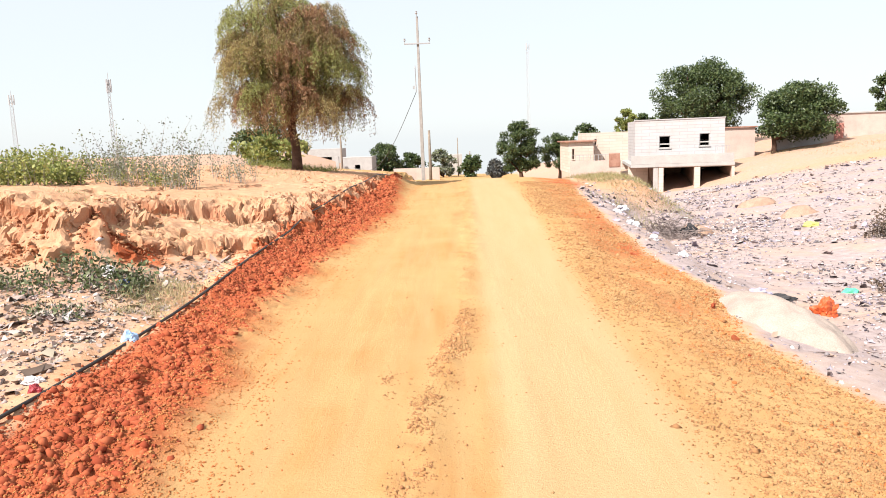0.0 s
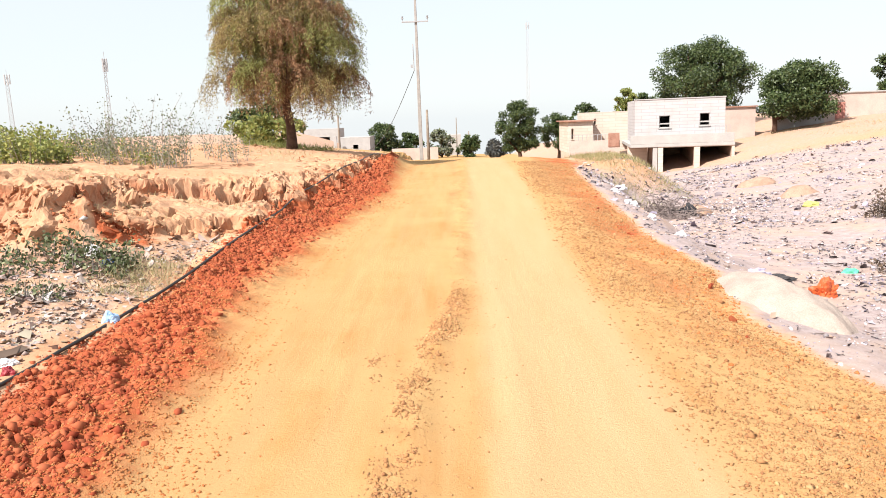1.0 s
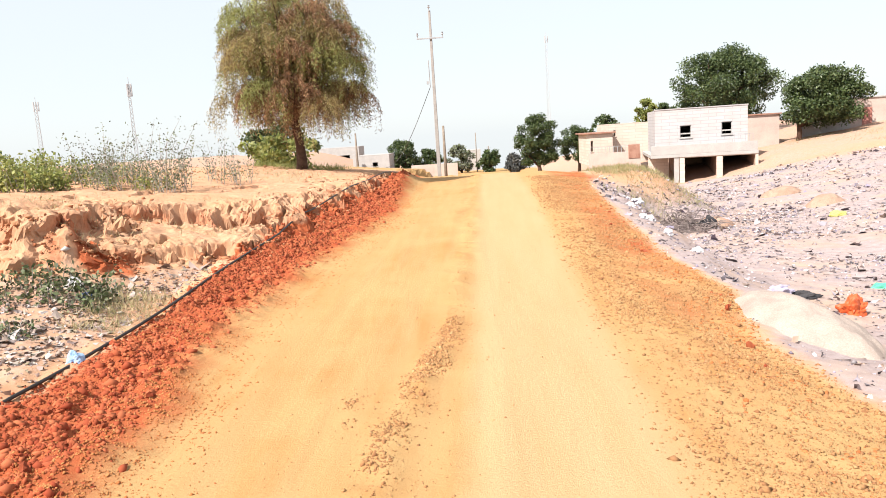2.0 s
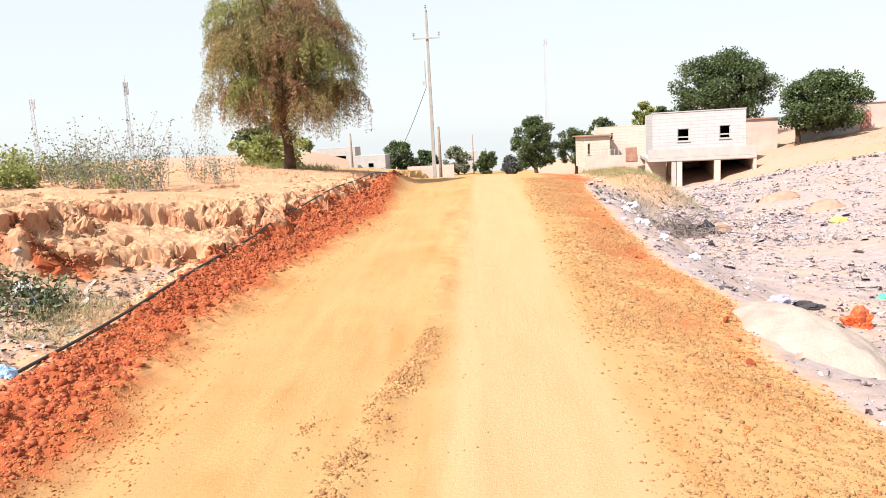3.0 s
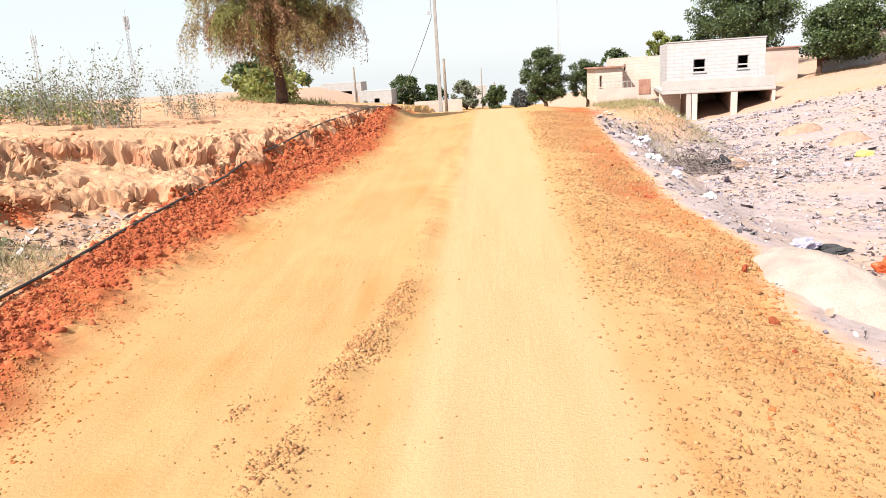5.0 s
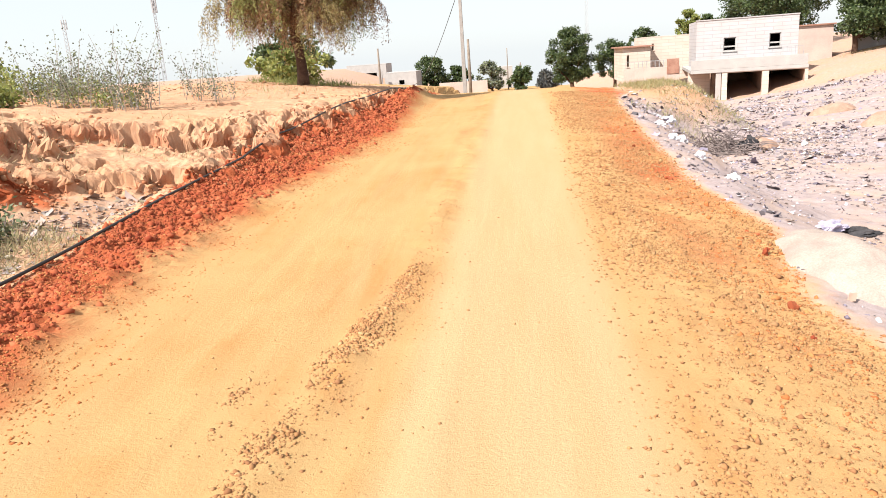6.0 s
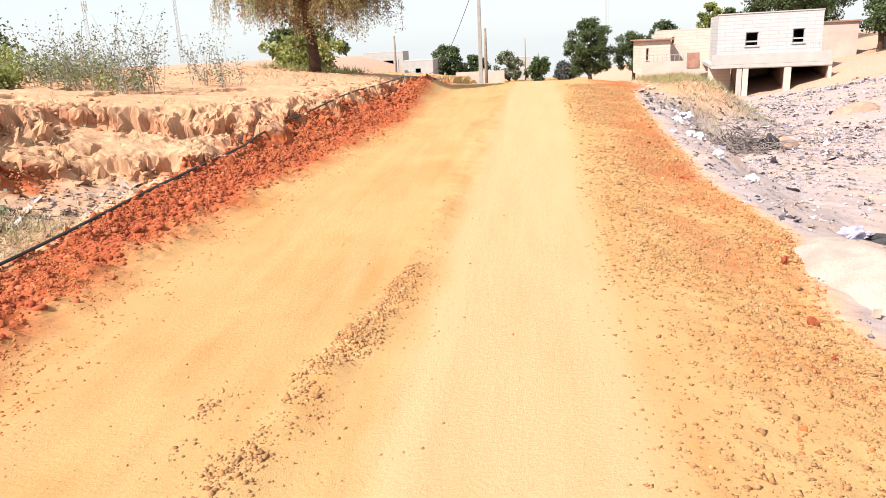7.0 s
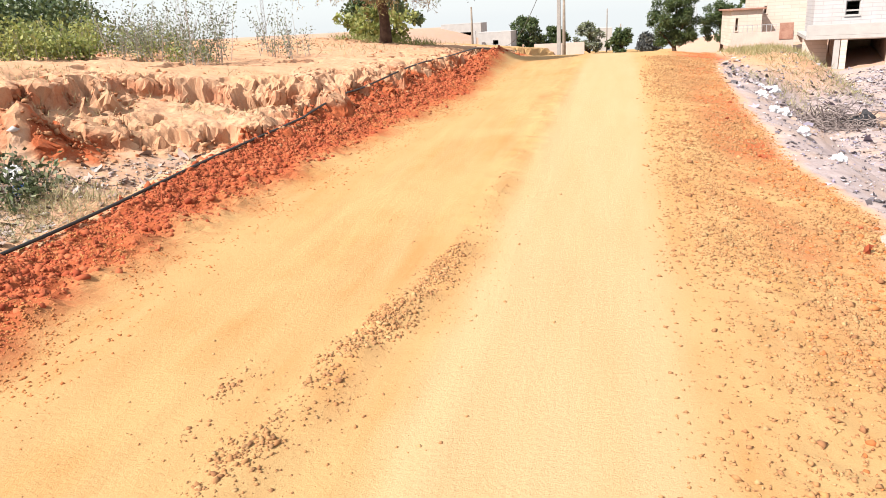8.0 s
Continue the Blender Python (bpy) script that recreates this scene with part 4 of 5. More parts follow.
def weeping_tree(x, y, z):
    r = np.random.default_rng(5)
    top = empty("tree", pose(x, y, z), "tall tree with drooping olive and russet foliage on the bank", "tree")
    bm = bmesh.new()
    tube(bm, [(0.02, 0, -0.25), (0.04, 0, 0.15), (0.03, 0, 0.5), (-0.03, 0, 0.9), (-0.06, 0.0, 1.35), (-0.02, 0.05, 2.0), (0.05, 0, 2.9)], [0.17, 0.135, 0.115, 0.11, 0.12, 0.08, 0.03], 12)
    tube(bm, [(0.06, 0, 0.78), (0.17, -0.02, 0.82)], [0.04, 0.02], 7)
    part("trunk", bm, M_BARK, top, flat=False)
    masses = []
    for lev, (zc, rr, n) in enumerate(((1.92, 1.36, 12), (2.45, 1.36, 11), (3.0, 1.34, 10), (3.42, 1.12, 8), (3.72, 0.6, 5), (2.25, 0.65, 6), (2.9, 0.65, 5), (1.82, 0.75, 7))):
        for i in range(n):
            a = 6.283 * (i + 0.5 * r.random()) / n + lev * 0.7
            q = rr * (0.84 + 0.24 * r.random()) * (1.08 if math.cos(a) > 0.2 and lev == 0 else 1.0)
            zz = zc + 0.20 * r.normal() - (0.24 if lev == 0 and math.cos(a) > 0.2 else 0)
            masses.append((q * math.cos(a) + 0.03, 0.92 * q * math.sin(a), zz, 0.36 + 0.20 * r.random()))
    for i in range(0, len(masses), 3):
        c = masses[i]
        bm = bmesh.new()
        tube(bm, [(-0.04, 0, 1.1 + 0.03 * i), (c[0] * 0.45, c[1] * 0.45, 1.45 + (c[2] - 1.45) * 0.7), (c[0] * 0.9, c[1] * 0.9, c[2] + 0.1)], [0.05, 0.03, 0.01], 6)
        part("limb", bm, M_BARK, top, flat=False)
    tw = bmesh.new()
    for mi, (mx, my, mz, mr) in enumerate(masses):
        pos = []
        for j in range(56):
            a, e = r.random() * 6.283, math.asin(min(1, 0.05 + 0.95 * r.random()))
            d = Vector((math.cos(a) * math.cos(e), math.sin(a) * math.cos(e), math.sin(e))) * mr
            p0 = Vector((mx, my, mz)) + d * 0.35
            p1 = Vector((mx, my, mz)) + d * (0.95 + 0.25 * r.random())
            drop = (0.30 + 0.50 * r.random()) * (1.15 if mz < 2 else 0.9)
            p2 = p1 + Vector((d.x * 0.28, d.y * 0.28, -drop * 0.4))
            p3 = p2 + Vector((d.x * 0.08 + 0.03 * r.normal(), d.y * 0.08 + 0.03 * r.normal(), -drop * 0.7))
            pts = [p0, p1, p2, p3]
            if j % 5 == 0:
                tube(tw, pts, [0.007, 0.005, 0.004, 0.002], 3)
            for k in range(60):
                s = 0.4 + 2.6 * r.random()
                i0 = min(2, int(s))
                q = pts[i0].lerp(pts[i0 + 1], s - i0)
                pos.append((q.x + 0.028 * r.normal(), q.y + 0.028 * r.normal(), q.z + 0.02 * r.normal()))
        low = mz < 2.1
        m = M_WEEP[2] if (low and r.random() < 0.3) else M_WEEP[int(r.choice([0, 0, 0, 1, 1, 2]))]
        leaves("foliage", np.array(pos), 0.068, 0.016, m, r, top, droop=0.65)
    tagged(part("twig_mass", tw, M_BARK, top), kind="stuff")
    return top


def shrub(name, x, y, w, d, h, mat, r, label, stems=30, per=40, leaf=0.05, twig=M_TWIG, spread=0.35):
    """Thin upright stems with scattered leaves."""
    z = hz(x, y)
    top = empty(name, pose(x, y, z), label, "shrub")
    pos = []
    for i in range(stems):
        bx, by = (r.random() - 0.5) * w, (r.random() - 0.5) * d
        gz = hz(x + bx, y + by) - z
        hh = h * (0.35 + 0.65 * r.random()) * (1 - 0.5 * abs(2 * bx / w) ** 2)
        tx, ty = bx + spread * hh * r.normal() * 0.5, by + spread * hh * r.normal() * 0.5
        pts = [(bx, by, gz - 0.03), (bx * 0.5 + tx * 0.5, (by + ty) / 2, gz + hh * 0.55), (tx, ty, gz + hh)]
        bm = bmesh.new()
        tube(bm, pts, [0.006, 0.004, 0.0016], 4)
        part("stem", bm, twig, top)
        for k in range(per):
            s = 0.15 + 0.85 * r.random()
            pos.append((bx + (tx - bx) * s + 0.055 * r.normal(), by + (ty - by) * s + 0.055 * r.normal(), gz + hh * s + 0.03 * r.normal()))
    leaves("leaves", np.array(pos), leaf, leaf * 0.6, mat, r, top)
    return top


r2 = np.random.default_rng(33)
weeping_tree(-4.28, 18.9, 0.96)
shrub("green_shrub", -7.3, 12.6, 2.6, 1.6, 0.62, M_LEAF_BRIGHT, r2, "low yellow-green leafy shrub on the bank top", 90, 46, 0.06)
shrub("green_shrub", -6.3, 10.3, 1.3, 1.0, 0.55, M_LEAF_BRIGHT, r2, "dense yellow-green leafy shrub at the bank edge", 70, 50, 0.055)
shrub("sparse_shrub", -4.9, 11.3, 1.5, 1.0, 1.22, M_LEAF_PALE, r2, "sparse grey-green shrub with thin upright stems", 48, 62, 0.036, spread=0.75)
shrub("sparse_shrub", -6.0, 12.4, 1.6, 1.0, 0.75, M_LEAF_PALE, r2, "low sparse grey-green shrub on sand", 36, 50, 0.036, spread=0.75)
shrub("sparse_shrub", -4.2, 13.2, 1.0, 0.9, 0.85, M_LEAF_PALE, r2, "thin wispy grey shrub on the bank top", 24, 40, 0.034, spread=0.75)
shrub("green_shrub", -5.1, 11.5, 1.4, 0.8, 0.40, M_LEAF_BRIGHT, r2, "low green weeds round the sparse shrub", 36, 30, 0.04)
tree("bush", -7.0, 26.5, hz(-7, 26.5), 1.1, 2.6, M_LEAF_BRIGHT, r2, "dense bright green bush behind the bank", 0.17, 30, 75, 0.06)
tree("bush", -7.6, 29.5, hz(-7.6, 29.5), 2.1, 3.2, M_LEAF_DARK, r2, "dark green bush behind the bright one", 0.18, 34, 80, 0.06)
tree("tree", -25.5, 31, hz(-25.5, 31), 1.9, 9.5, M_LEAF_DARK, r2, "broad low dark green tree on the plain", 0.22, 90, 120, 0.12)
tree("tree", 4.9, 56, -2.0, 4.6, 3.5, M_LEAF_DARK, r2, "round dark green tree beside the road", 0.15, 80, 260, 0.17)
tree("tree", 8.9, 63, -2.1, 3.7, 3.4, M_LEAF_DARK, r2, "smaller dark green tree beyond the road", 0.17, 60, 200, 0.2)
tree("bush", 3.5, 66, -2.6, 2.1, 2.0, M_LEAF_GREY, r2, "grey-green dusty bush beyond the crest", 0.2, 40, 90, 0.1)
tree("tree", -7.6, 76, -3.0, 4.2, 4.0, M_LEAF_DARK, r2, "dark green tree behind the small white house", 0.25, 60, 100, 0.2)
tree("tree", -4.9, 78, -3.1, 3.3, 2.6, M_LEAF_DARK, r2, "green tree behind a low wall", 0.25, 45, 90, 0.2)
tree("tree", -1.6, 80, -3.2, 3.6, 3.2, M_LEAF_PALE, r2, "pale green tree down the road", 0.25, 45, 90, 0.2)
tree("tree", 1.5, 78, -3.2, 2.9, 2.6, M_LEAF_DARK, r2, "dusty green tree down the road", 0.25, 45, 90, 0.2)
tree("tree", 21.0, 63, -0.5, 7.6, 7.8, M_LEAF_DARK, r2, "large spreading dark green tree behind the houses", 0.2, 120, 330, 0.25)
tree("tree", 21.55, 49.7, hz(21.55, 49.7), 4.5, 5.8, M_LEAF_DARK, r2, "spreading dark green tree standing before a white wall", 0.18, 110, 300, 0.24, off=1.7)
tree("tree", 14.2, 61, -0.8, 4.2, 1.9, M_LEAF_BRIGHT, r2, "slender green tree behind the roofs", 0.2, 36, 100, 0.45)
tree("tree", 17.0, 66, -0.8, 3.9, 2.6, M_LEAF_DARK, r2, "dark green treetop behind the parapet", 0.22, 36, 90, 0.3)
tree("tree", 11.6, 66, -0.8, 3.2, 2.4, M_LEAF_DARK, r2, "dark green treetop behind low roofs", 0.22, 36, 90, 0.3)
tree("tree", 35.5, 60, 0.7, 5.0, 3.4, M_LEAF_DARK, r2, "green tree behind the upper house", 0.25, 50, 100, 0.3)
shrub("dark_shrub", 8.45, 13.9, 0.9, 0.8, 0.85, M_LEAF_BROWN, r2, "dark dusty shrub on the gully side", 34, 40, 0.06)
shrub("dark_shrub", 5.85, 9.5, 0.5, 0.5, 0.5, M_LEAF_BROWN, r2, "small dark withered shrub among litter", 22, 30, 0.05)
shrub("weeds", -3.45, 6.5, 1.0, 0.6, 0.24, M_WEED, r2, "dark green weeds growing in the refuse", 46, 26, 0.045)
shrub("weeds", -4.0, 6.2, 0.7, 0.45, 0.2, M_WEED, r2, "low dark weeds at the foot of the bank", 22, 22, 0.042)
shrub("weeds", -3.3, 5.5, 0.35, 0.3, 0.16, M_WEED, r2, "small green weed in the refuse", 18, 20, 0.03)


def grass(name, px, py, r, h, mat, label):
    n = len(px)
    pos = np.stack([px, py, height(px, py) - 0.01], -1)
    ob = leaves(name, pos, h, h * 0.07, mat, r, droop=0.0, spread=0.5)
    co = np.empty(n * 12, np.float32)
    ob.data.vertices.foreach_get("co", co)
    co = co.reshape(n, 4, 3)
    co[:, 1:, 2] = co[:, :1, 2] + np.abs(co[:, 1:, 2] - co[:, :1, 2]) + h * 0.3 * np.array([0.5, 1.0, 0.5])
    ob.data.vertices.foreach_set("co", co.ravel())
    return tagged(ob, label, "grass", kind="stuff")


def tongue_grass(x, y):
    xe = np.interp(y, YE, XE)
    return smooth(0.1, 0.6, x - xe) * (1 - smooth(2.2, 3.6, x - xe)) * smooth(16.5, 18, y) * np.clip(0.6 + 2 * fbm(x, y, 0.9, 3, 2), 0, 1)


x, y = scatter(44000, 2.8, 9, 13, 34, tongue_grass, r2)
grass("dry_grass", x, y, r2, 0.15, M_GRASSMIX, "dry straw-coloured grass on the hump by the road")


def plateau_grass(x, y):
    dl, du, far = bank_fields(x, y)
    return smooth(0.3, 1.5, du) * np.clip(-0.05 + 1.6 * fbm(x, y, 0.5, 3, 1), 0, 1) * smooth(10, 16, y)


x, y = scatter(26000, -14, -2.2, 9.5, 34, plateau_grass, r2)
grass("plateau_grass", x, y, r2, 0.12, M_STRAW, "thin dry grass on the sandy bank top")
x, y = scatter(5000, 20, 33, 36, 50, lambda x, y: np.clip(0.1 + 1.6 * fbm(x, y, 0.5, 3, 2), 0, 1), r2)
grass("hill_grass", x, y, r2, 0.2, M_STRAW, "yellowish dry grass on the rise below the houses")
x, y = scatter(2600, -4.9, -2.6, 7.5, 10.5, lambda x, y: 0.6 * (fbm(x, y, 1.4, 3, 2) > 0.12), r2)
x3, y3 = scatter(3600, -3.2, -2.48, 5.8, 7.0, lambda x, y: np.exp(-((x + 2.8) / 0.3) ** 2 - ((y - 6.4) / 0.45) ** 2), r2)
x, y = np.append(x, x3), np.append(y, y3)
grass("bank_grass", x, y, r2, 0.08, M_STRAW, "dry grass tufts on the eroded bank")
x, y = scatter(1500, -5.6, -3.4, 18.8, 21, lambda x, y: 0.8 + 0 * x, r2)
grass("green_grass", x, y, r2, 0.16, M_LEAF_BRIGHT, "fresh green grass round the tree foot")

# brushwood heap with a dark opening
br = empty("brushwood_heap", pose(4.7, 16.6, hz(4.7, 16.6)), "heap of grey dry branches dumped by the shoulder", "brushwood")
bm = bmesh.new()
for i in range(420):
    a, q = r2.random() * 6.283, r2.random() ** 0.6
    px, py, pz = 0.75 * q * math.cos(a), 0.5 * q * math.sin(a), 0.02 + 0.55 * (1 - q) * r2.random()
    b, ln = r2.random() * 6.283, 0.18 + 0.35 * r2.random()
    dz = 0.12 * r2.normal()
    tube(bm, [(px, py, pz), (px + ln * math.cos(b) * 0.5, py + ln * math.sin(b) * 0.5, pz + dz + 0.03), (px + ln * math.cos(b + 0.3), py + ln * math.sin(b + 0.3), pz + dz)], [0.010, 0.008, 0.004], 4)
tagged(part("brush", bm, mat_mottled("grey_brush", (0.20, 0.155, 0.15), (0.34, 0.28, 0.265), 9, 80), br), kind="stuff")
# black lump stands in for the dark hole; its darkness is base colour
crumpled("rag", 5.3, 16.55, 0.17, 0.12, 0.2, M_DARK, "black crumpled lump standing for the dark opening in the brushwood", "rag", 31.0)

# ---- buildings ----
def wall(parent, x0, x1, y0, y1, z0, z1, mat, holes=(), name="wall", label=""):
    """A wall along x with openings (x0, x1, z0, z1) cut right through."""
    bm = bmesh.new()
    xs = sorted({x0, x1, *[h[0] for h in holes], *[h[1] for h in holes]})
    zs = sorted({z0, z1, *[h[2] for h in holes], *[h[3] for h in holes]})
    inside = lambda cx, cz: not any(h[0] < cx < h[1] and h[2] < cz < h[3] for h in holes)
    cells = {}
    for i in range(len(xs) - 1):
        for j in range(len(zs) - 1):
            cells[i, j] = inside((xs[i] + xs[i + 1]) / 2, (zs[j] + zs[j + 1]) / 2)
    def quad(*p):
        bm.faces.new([bm.verts.new(v) for v in p])
    for (i, j), solid in cells.items():
        if not solid:
            continue
        a, b, c, d = xs[i], xs[i + 1], zs[j], zs[j + 1]
        quad((a, y0, c), (b, y0, c), (b, y0, d), (a, y0, d))
        quad((b, y1, c), (a, y1, c), (a, y1, d), (b, y1, d))
        if not cells.get((i - 1, j)):
            quad((a, y1, c), (a, y0, c), (a, y0, d), (a, y1, d))
        if not cells.get((i + 1, j)):
            quad((b, y0, c), (b, y1, c), (b, y1, d), (b, y0, d))
        if not cells.get((i, j - 1)):
            quad((a, y1, c), (b, y1, c), (b, y0, c), (a, y0, c))
        if not cells.get((i, j + 1)):
            quad((a, y0, d), (b, y0, d), (b, y1, d), (a, y1, d))
    bmesh.ops.remove_doubles(bm, verts=bm.verts, dist=0.001)
    return part(name, bm, mat, parent, label)


def window(parent, x0, x1, y, z0, z1):
    """Frame bars of an unglazed window with a cross rail."""
    bm = bmesh.new()
    for a in ((x0, x0 + 0.04, z0, z1), (x1 - 0.04, x1, z0, z1), (x0 + 0.04, x1 - 0.04, z1 - 0.04, z1), (x0 + 0.04, x1 - 0.04, z0, z0 + 0.04), (x0 + 0.04, x1 - 0.04, z0 + 0.2, z0 + 0.28)):
        box(bm, a[0], a[1], y + 0.05, y + 0.10, a[2], a[3])
    w = part("window", bm, M_RENDER_W, parent)
    part("sill", boxm(x0 - 0.05, x1 + 0.05, y - 0.06, y - 0.003, z0 - 0.06, z0 - 0.002, 0.008), M_RENDER_W, w)


def terrace_house():
    """Unfinished block house over two open lower bays."""
    h = empty("house", pose(10.6, 45.4, 0, 0, 0, -9), "unfinished grey cement-block house over two open bays", "house")
    w1, w2 = (1.95, 2.61, 0.44, 1.17), (4.33, 4.92, 0.50, 1.25)
    wall(h, 0.5, 5.8, 0, 0.2, -0.45, 2.15, M_BLOCK, [w1, w2], label="bare cement-block front wall")
    wall(h, 0.5, 5.8, 5.8, 6.0, -0.45, 2.15, M_BLOCK)
    for xx in (0.5, 5.6):
        part("wall", boxm(xx, xx + 0.2, 0.2, 5.8, -0.45, 2.15), M_BLOCK, h)
    part("roof", boxm(0.7, 5.6, 0.2, 5.8, 1.75, 1.9), M_BLOCK, h, "flat cement roof behind a parapet")
    part("coping", boxm(0.46, 5.84, -0.04, 0.24, 2.15, 2.21, 0.01), M_BLOCK, h)
    window(h, w1[0], w1[1], 0, w1[2], w1[3])
    window(h, w2[0], w2[1], 0, w2[2], w2[3])
    part("terrace_slab", boxm(0.1, 6.0, -2.0, 6.0, -0.64, -0.45, 0.02), M_RENDER_W, h, "thick pale cement terrace slab")
    part("parapet", boxm(0.1, 5.95, -2.0, -1.88, -0.447, 0.08, 0.01), M_RENDER_W, h, "plain pale terrace upstand")
    # lower bays
    wall(h, 1.7, 6.0, -1.95, -1.75, -2.6, -0.642, M_BEIGE, [(1.98, 3.74, -2.6, -0.68), (4.07, 5.84, -2.6, -0.68)], label="pier wall of the lower bays")
    for xx in (1.75, 3.81, 5.82):
        part("bay_wall", boxm(xx, xx + 0.18, -1.747, 4.0, -2.6, -0.642), M_DARKROOM, h)
    part("bay_wall", boxm(1.7, 6.1, 4.0, 4.2, -2.3, -0.642), M_DARKROOM, h)
    part("pier", boxm(1.40, 1.66, -1.95, -1.70, -2.6, -0.642, 0.01), M_RENDER_W, h)
    part("retaining_wall", boxm(0.1, 1.30, 0.3, 0.5, -2.3, -0.642), M_BEIGE, h)
    # terrace rail
    bm = bmesh.new()
    for k in range(6):
        xx = 4.7 + 0.2 * k
        box(bm, xx, xx + 0.02, -1.95, -1.93, 0.08, 0.5)
    box(bm, 4.7, 5.72, -1.955, -1.925, 0.5, 0.53)
    part("rail", bm, M_IRON, h, "thin iron terrace rail")


def plain_house(name, x, y, z, w, d, hgt, mat, label, holes=(), roof=None, over=0.0, shed=0.0, door=None):
    h = empty(name, pose(x, y, z), label, "house")
    wall(h, 0, w, 0, 0.2, -0.6, hgt, mat, holes)
    wall(h, 0, w, d - 0.2, d, -0.6, hgt, mat)
    for xx in (0, w - 0.2):
        part("wall", boxm(xx, xx + 0.2, 0.2, d - 0.2, -0.6, hgt), mat, h)
    part("roof", boxm(-over, w + over, -over, d + over, hgt + 0.003, hgt + 0.09, 0.01), roof or mat, h)
    if door:
        part("door", boxm(door[0], door[1], -0.03, -0.003, door[2], door[3], 0.008), M_DOOR_RED, h, "faded red metal door")
    for q in holes:
        part("sill", boxm(q[0] - 0.04, q[1] + 0.04, -0.05, -0.003, q[2] - 0.06, q[2] - 0.003, 0.008), mat, h)
    return h


terrace_house()
plain_house("house", 7.6, 49.5, -0.5, 1.7, 4, 1.45, M_BEIGE, "low beige house with a rusty sheet roof", [(0.25, 0.4, 0.3, 1.0)], M_RUST, 0.2)
plain_house("house", 9.35, 51, -0.5, 2.7, 5, 1.95, M_BEIGE, "plain beige house with a small slit window", [(0.3, 0.45, 1.2, 1.6)])
part_wall = empty("garden_wall", pose(7.2, 46.2, -0.85), "low pinkish block wall with a thin rail", "wall")
part("wall", boxm(0, 3.2, 0, 0.2, -0.5, 0.62), M_RENDER_P, part_wall)
part("gate", boxm(2.45, 3.15, -0.04, -0.003, 0.2, 1.05, 0.01), M_RUST, part_wall, "rusty brown sheet gate")
bm = bmesh.new()
for k in range(13):
    box(bm, 0.1 + 0.24 * k, 0.13 + 0.24 * k, 0.08, 0.11, 0.62, 0.98)
box(bm, 0.1, 3.0, 0.08, 0.11, 0.98, 1.01)
part("rail", bm, M_IRON, part_wall)
plain_house("house", 18.2, 50.5, -0.5, 2.4, 4, 2.0, M_RENDER_P, "pale pink rendered house with a sheet roof", (), M_RUST, 0.12)
gw = empty("boundary_wall", pose(22.3, 51, -0.5), "long white rendered boundary wall", "wall")
part("wall", boxm(0, 3.2, 0, 0.2, -0.6, 1.42), M_RENDER_W, gw)
part("coping", boxm(-0.03, 3.2, -0.04, 0.24, 1.42, 1.48, 0.01), M_RENDER_W, gw)
plain_house("house", 25.5, 51, 0.3, 9.0, 5, 1.9, M_RENDER_P, "long pale house with a faded red door", (), M_RENDER_W, 0.08, door=(0.75, 1.4, 0.1, 1.28))
plain_house("house", -11.3, 70, -2.5, 3.0, 4, 2.5, M_RENDER_W, "small white house with one dark window", [(1.35, 1.85, 1.45, 1.85)])
part_p = empty("gate_pillar", pose(-11.65, 69, -2.5), "pale cement gate pillar by the white house", "pillar")
part("shaft", boxm(0, 0.3, 0, 0.3, -0.6, 2.75, 0.02), M_RENDER_W, part_p)
plain_house("house", -18.0, 84, -1.8, 4.5, 4, 2.6, M_RENDER_W, "low grey-white house behind the bank", [(2.2, 3.4, 1.3, 1.75)], M_RENDER_W)
fw = empty("boundary_wall", pose(-6.4, 72, -3.0), "long low pale wall beside the road", "wall")
part("wall", boxm(0, 4.6, 0, 0.2, -0.6, 1.75), M_RENDER_P, fw)
plain_house("house", -1.3, 88, -3.4, 1.9, 4, 2.9, M_RENDER_W, "narrow pale house down the road", [(1.4, 1.7, 0.6, 1.2)])

# ---- poles and masts ----
def power_pole(x, y, z, h):
    p = empty("power_pole", pose(x, y, z), "tall tapered concrete power pole with a crossarm", "power pole")
    bm = bmesh.new()
    box(bm, -0.12, 0.12, -0.10, 0.10, -0.5, h)
    for v in bm.verts:
        if v.co.z > 1:
            v.co.x *= 0.55
            v.co.y *= 0.6
    bmesh.ops.bevel(bm, geom=bm.edges[:], offset=0.015, segments=1, affect="EDGES")
    part("shaft", bm, M_POLE, p)
    arm = part("crossarm", boxm(-0.85, 0.75, -0.16, -0.09, h - 1.65, h - 1.57, 0.01), M_IRON, p)
    for ax, az in ((-0.8, h - 1.57), (0.7, h - 1.57), (-0.02, h)):
        bm = bmesh.new()
        tube(bm, [(ax, -0.12, az), (ax, -0.12, az + 0.12), (ax, -0.12, az + 0.16), (ax, -0.12, az + 0.2), (ax, -0.12, az + 0.28)], [0.02, 0.03, 0.09, 0.04, 0.07], 8)
        part("insulator", bm, M_IRON, p)
    bm = bmesh.new()
    tube(bm, [(-0.22, -0.1, h - 4.5), (-0.24, -0.1, h - 2.9)], 0.035, 6)
    box(bm, -0.42, -0.30, -0.16, -0.06, h - 4.3, h - 4.1)
    part("cable_duct", bm, M_IRON, p, "dark cable end on the shaft")


power_pole(-2.16, 45, -1.4, 10.3)


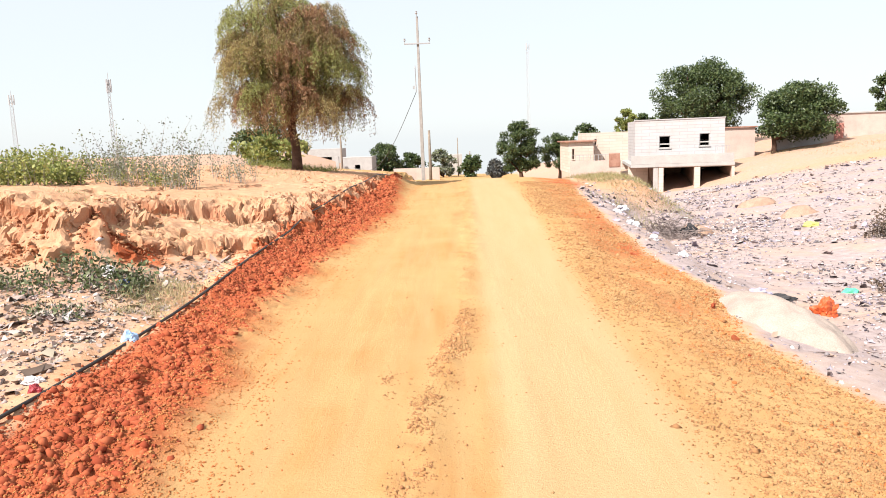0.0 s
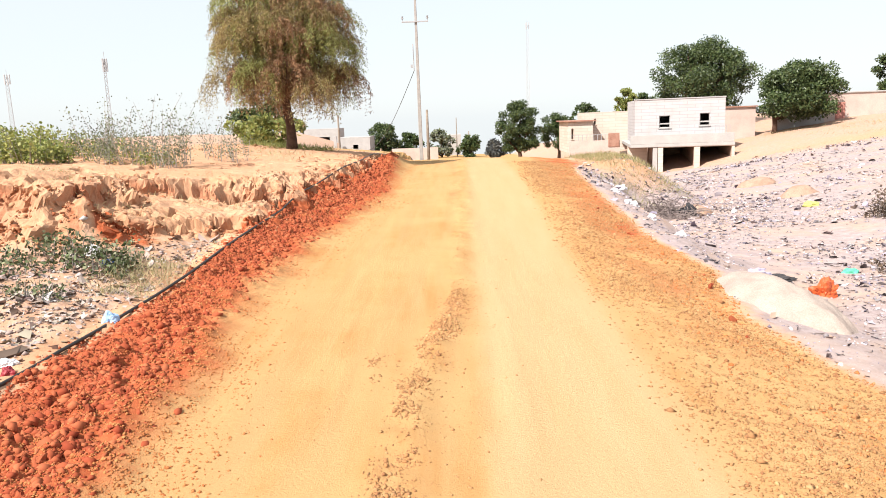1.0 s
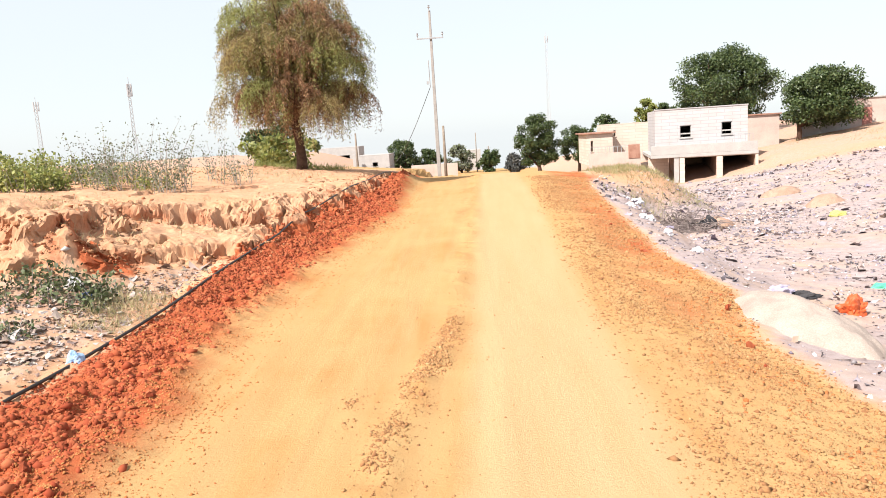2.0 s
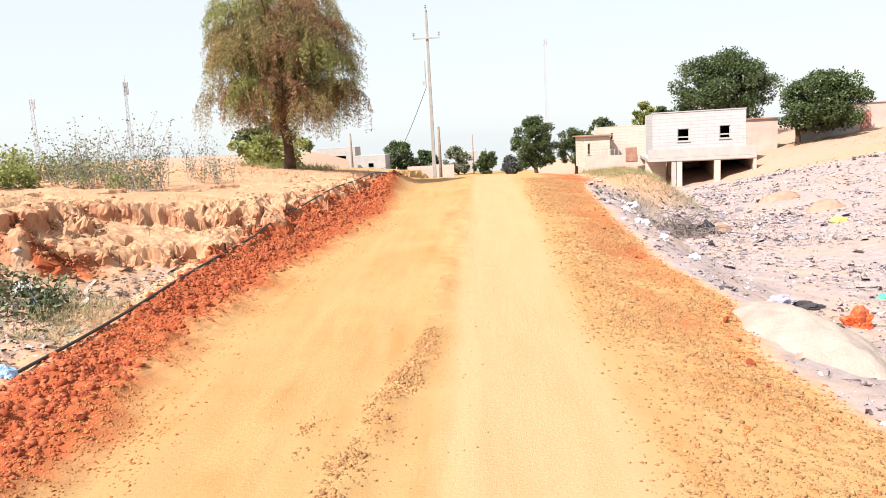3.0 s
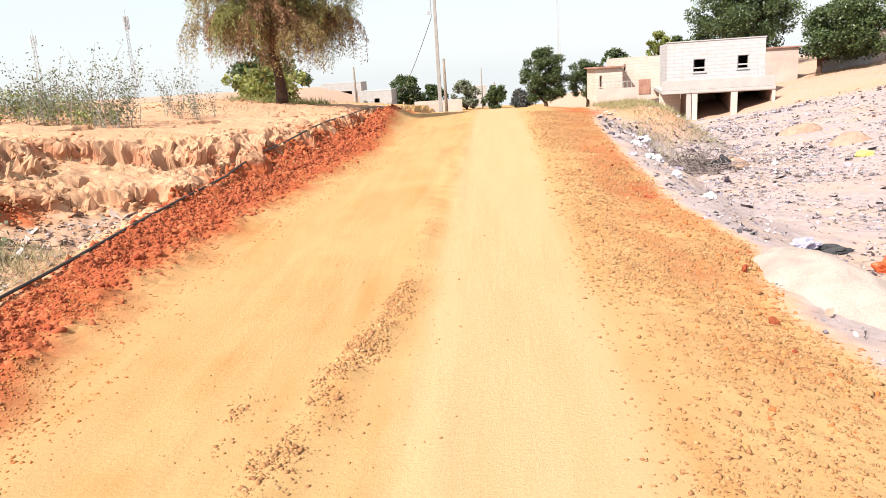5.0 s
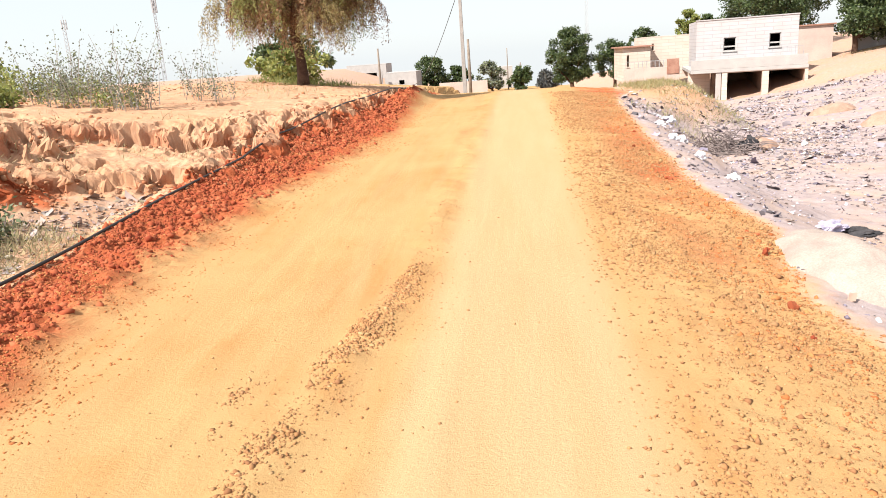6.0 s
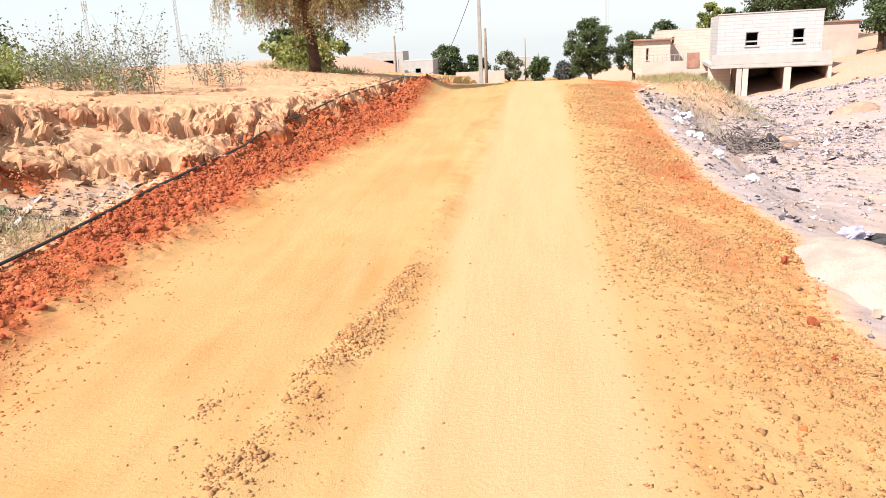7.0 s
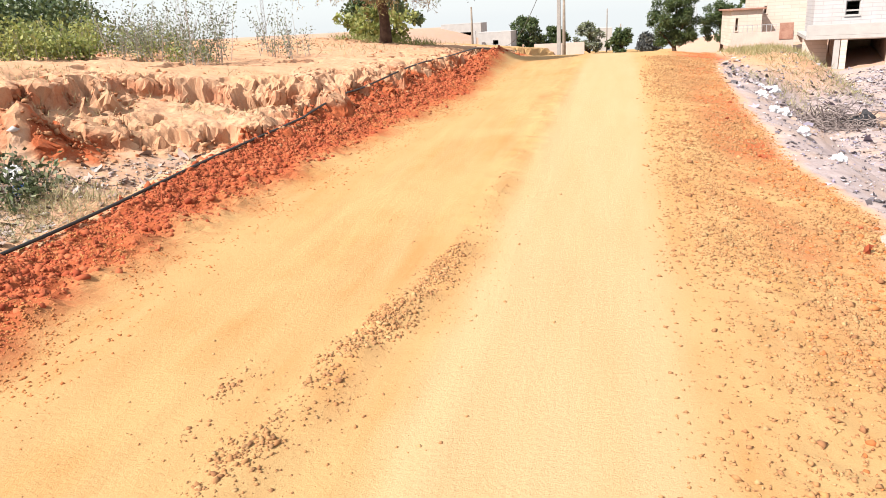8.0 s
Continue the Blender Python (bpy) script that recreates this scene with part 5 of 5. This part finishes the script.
def slim_pole(x, y, z, h, r, mat, label, arm=0.0):
    p = empty("pole", pose(x, y, z), label, "pole")
    bm = bmesh.new()
    tube(bm, [(0, 0, -0.5), (0, 0, h * 0.5), (0, 0, h)], [r, r * 0.85, r * 0.65], 8)
    part("shaft", bm, mat, p, flat=False)
    if arm:
        part("bracket", boxm(-arm, arm, -0.03, 0.03, h - 0.25, h - 0.2), M_IRON, p)
    return p


slim_pole(-1.48, 39, -0.9, 2.9, 0.09, M_WOODPOLE, "short grey wooden pole beside the power pole")
slim_pole(-7.7, 48, -0.9, 2.9, 0.08, M_WOODPOLE, "thin grey wooden pole behind the bank")
slim_pole(0.1, 82, -3.4, 5.0, 0.07, M_WOODPOLE, "thin distant pole down the road")
slim_pole(1.5, 84, -3.4, 3.4, 0.08, M_WOODPOLE, "thin distant pole with a short bracket", 0.25)


def mast(x, y, z, h, w, label, paint=M_MAST):
    p = empty("radio_mast", pose(x, y, z), label, "mast")
    for k, (ax, ay) in enumerate(((-w, -w), (w, -w), (0, w))):
        bm = bmesh.new()
        tube(bm, [(ax, ay, 0), (ax * 0.6, ay * 0.6, h)], [0.05, 0.04], 5)
        part("leg", bm, paint, p)
    bm = bmesh.new()
    n = 18
    for k in range(n):
        s0, s1 = 1 - 0.4 * k / n, 1 - 0.4 * (k + 1) / n
        z0, z1 = h * k / n, h * (k + 1) / n
        c = ((-w, -w), (w, -w), (0, w))
        for i in range(3):
            a, b = c[i], c[(i + 1) % 3]
            tube(bm, [(a[0] * s0, a[1] * s0, z0), (b[0] * s1, b[1] * s1, z1)], 0.03, 3)
    part("lattice", bm, paint, p)
    for k in range(3):
        a = k * 2.094
        part("antenna", boxm(w * 1.1 * math.cos(a) - 0.12, w * 1.1 * math.cos(a) + 0.12, w * 1.1 * math.sin(a) - 0.1, w * 1.1 * math.sin(a) + 0.1, h - 1.6, h + 0.5, 0.03), paint, p)
    bm = bmesh.new()
    tube(bm, [(0, 0, h - 0.5), (0, 0, h + 1.6)], 0.04, 5)
    part("spike", bm, paint, p)


mast(-57, 120, 0.5, 12.3, 0.30, "slim lattice radio mast far across the plain", M_IRON)
mast(-98, 160, 0.0, 14.2, 0.5, "pale lattice radio mast far across the plain")
mast(24, 240, -3, 33.5, 0.55, "tall lattice radio mast beyond the trees")

# service cable from the power pole down behind the bank
pts = []
for k in range(25):
    s = k / 24
    pts.append((-2.4 - 7.2 * s, 45 + 22 * s, 4.4 - 5.2 * s - 2.0 * math.sin(math.pi * s)))
bm = bmesh.new()
tube(bm, pts, 0.018, 5)
tagged(part("service_cable", bm, M_PIPE), "thin sagging service cable from the power pole", "cable")
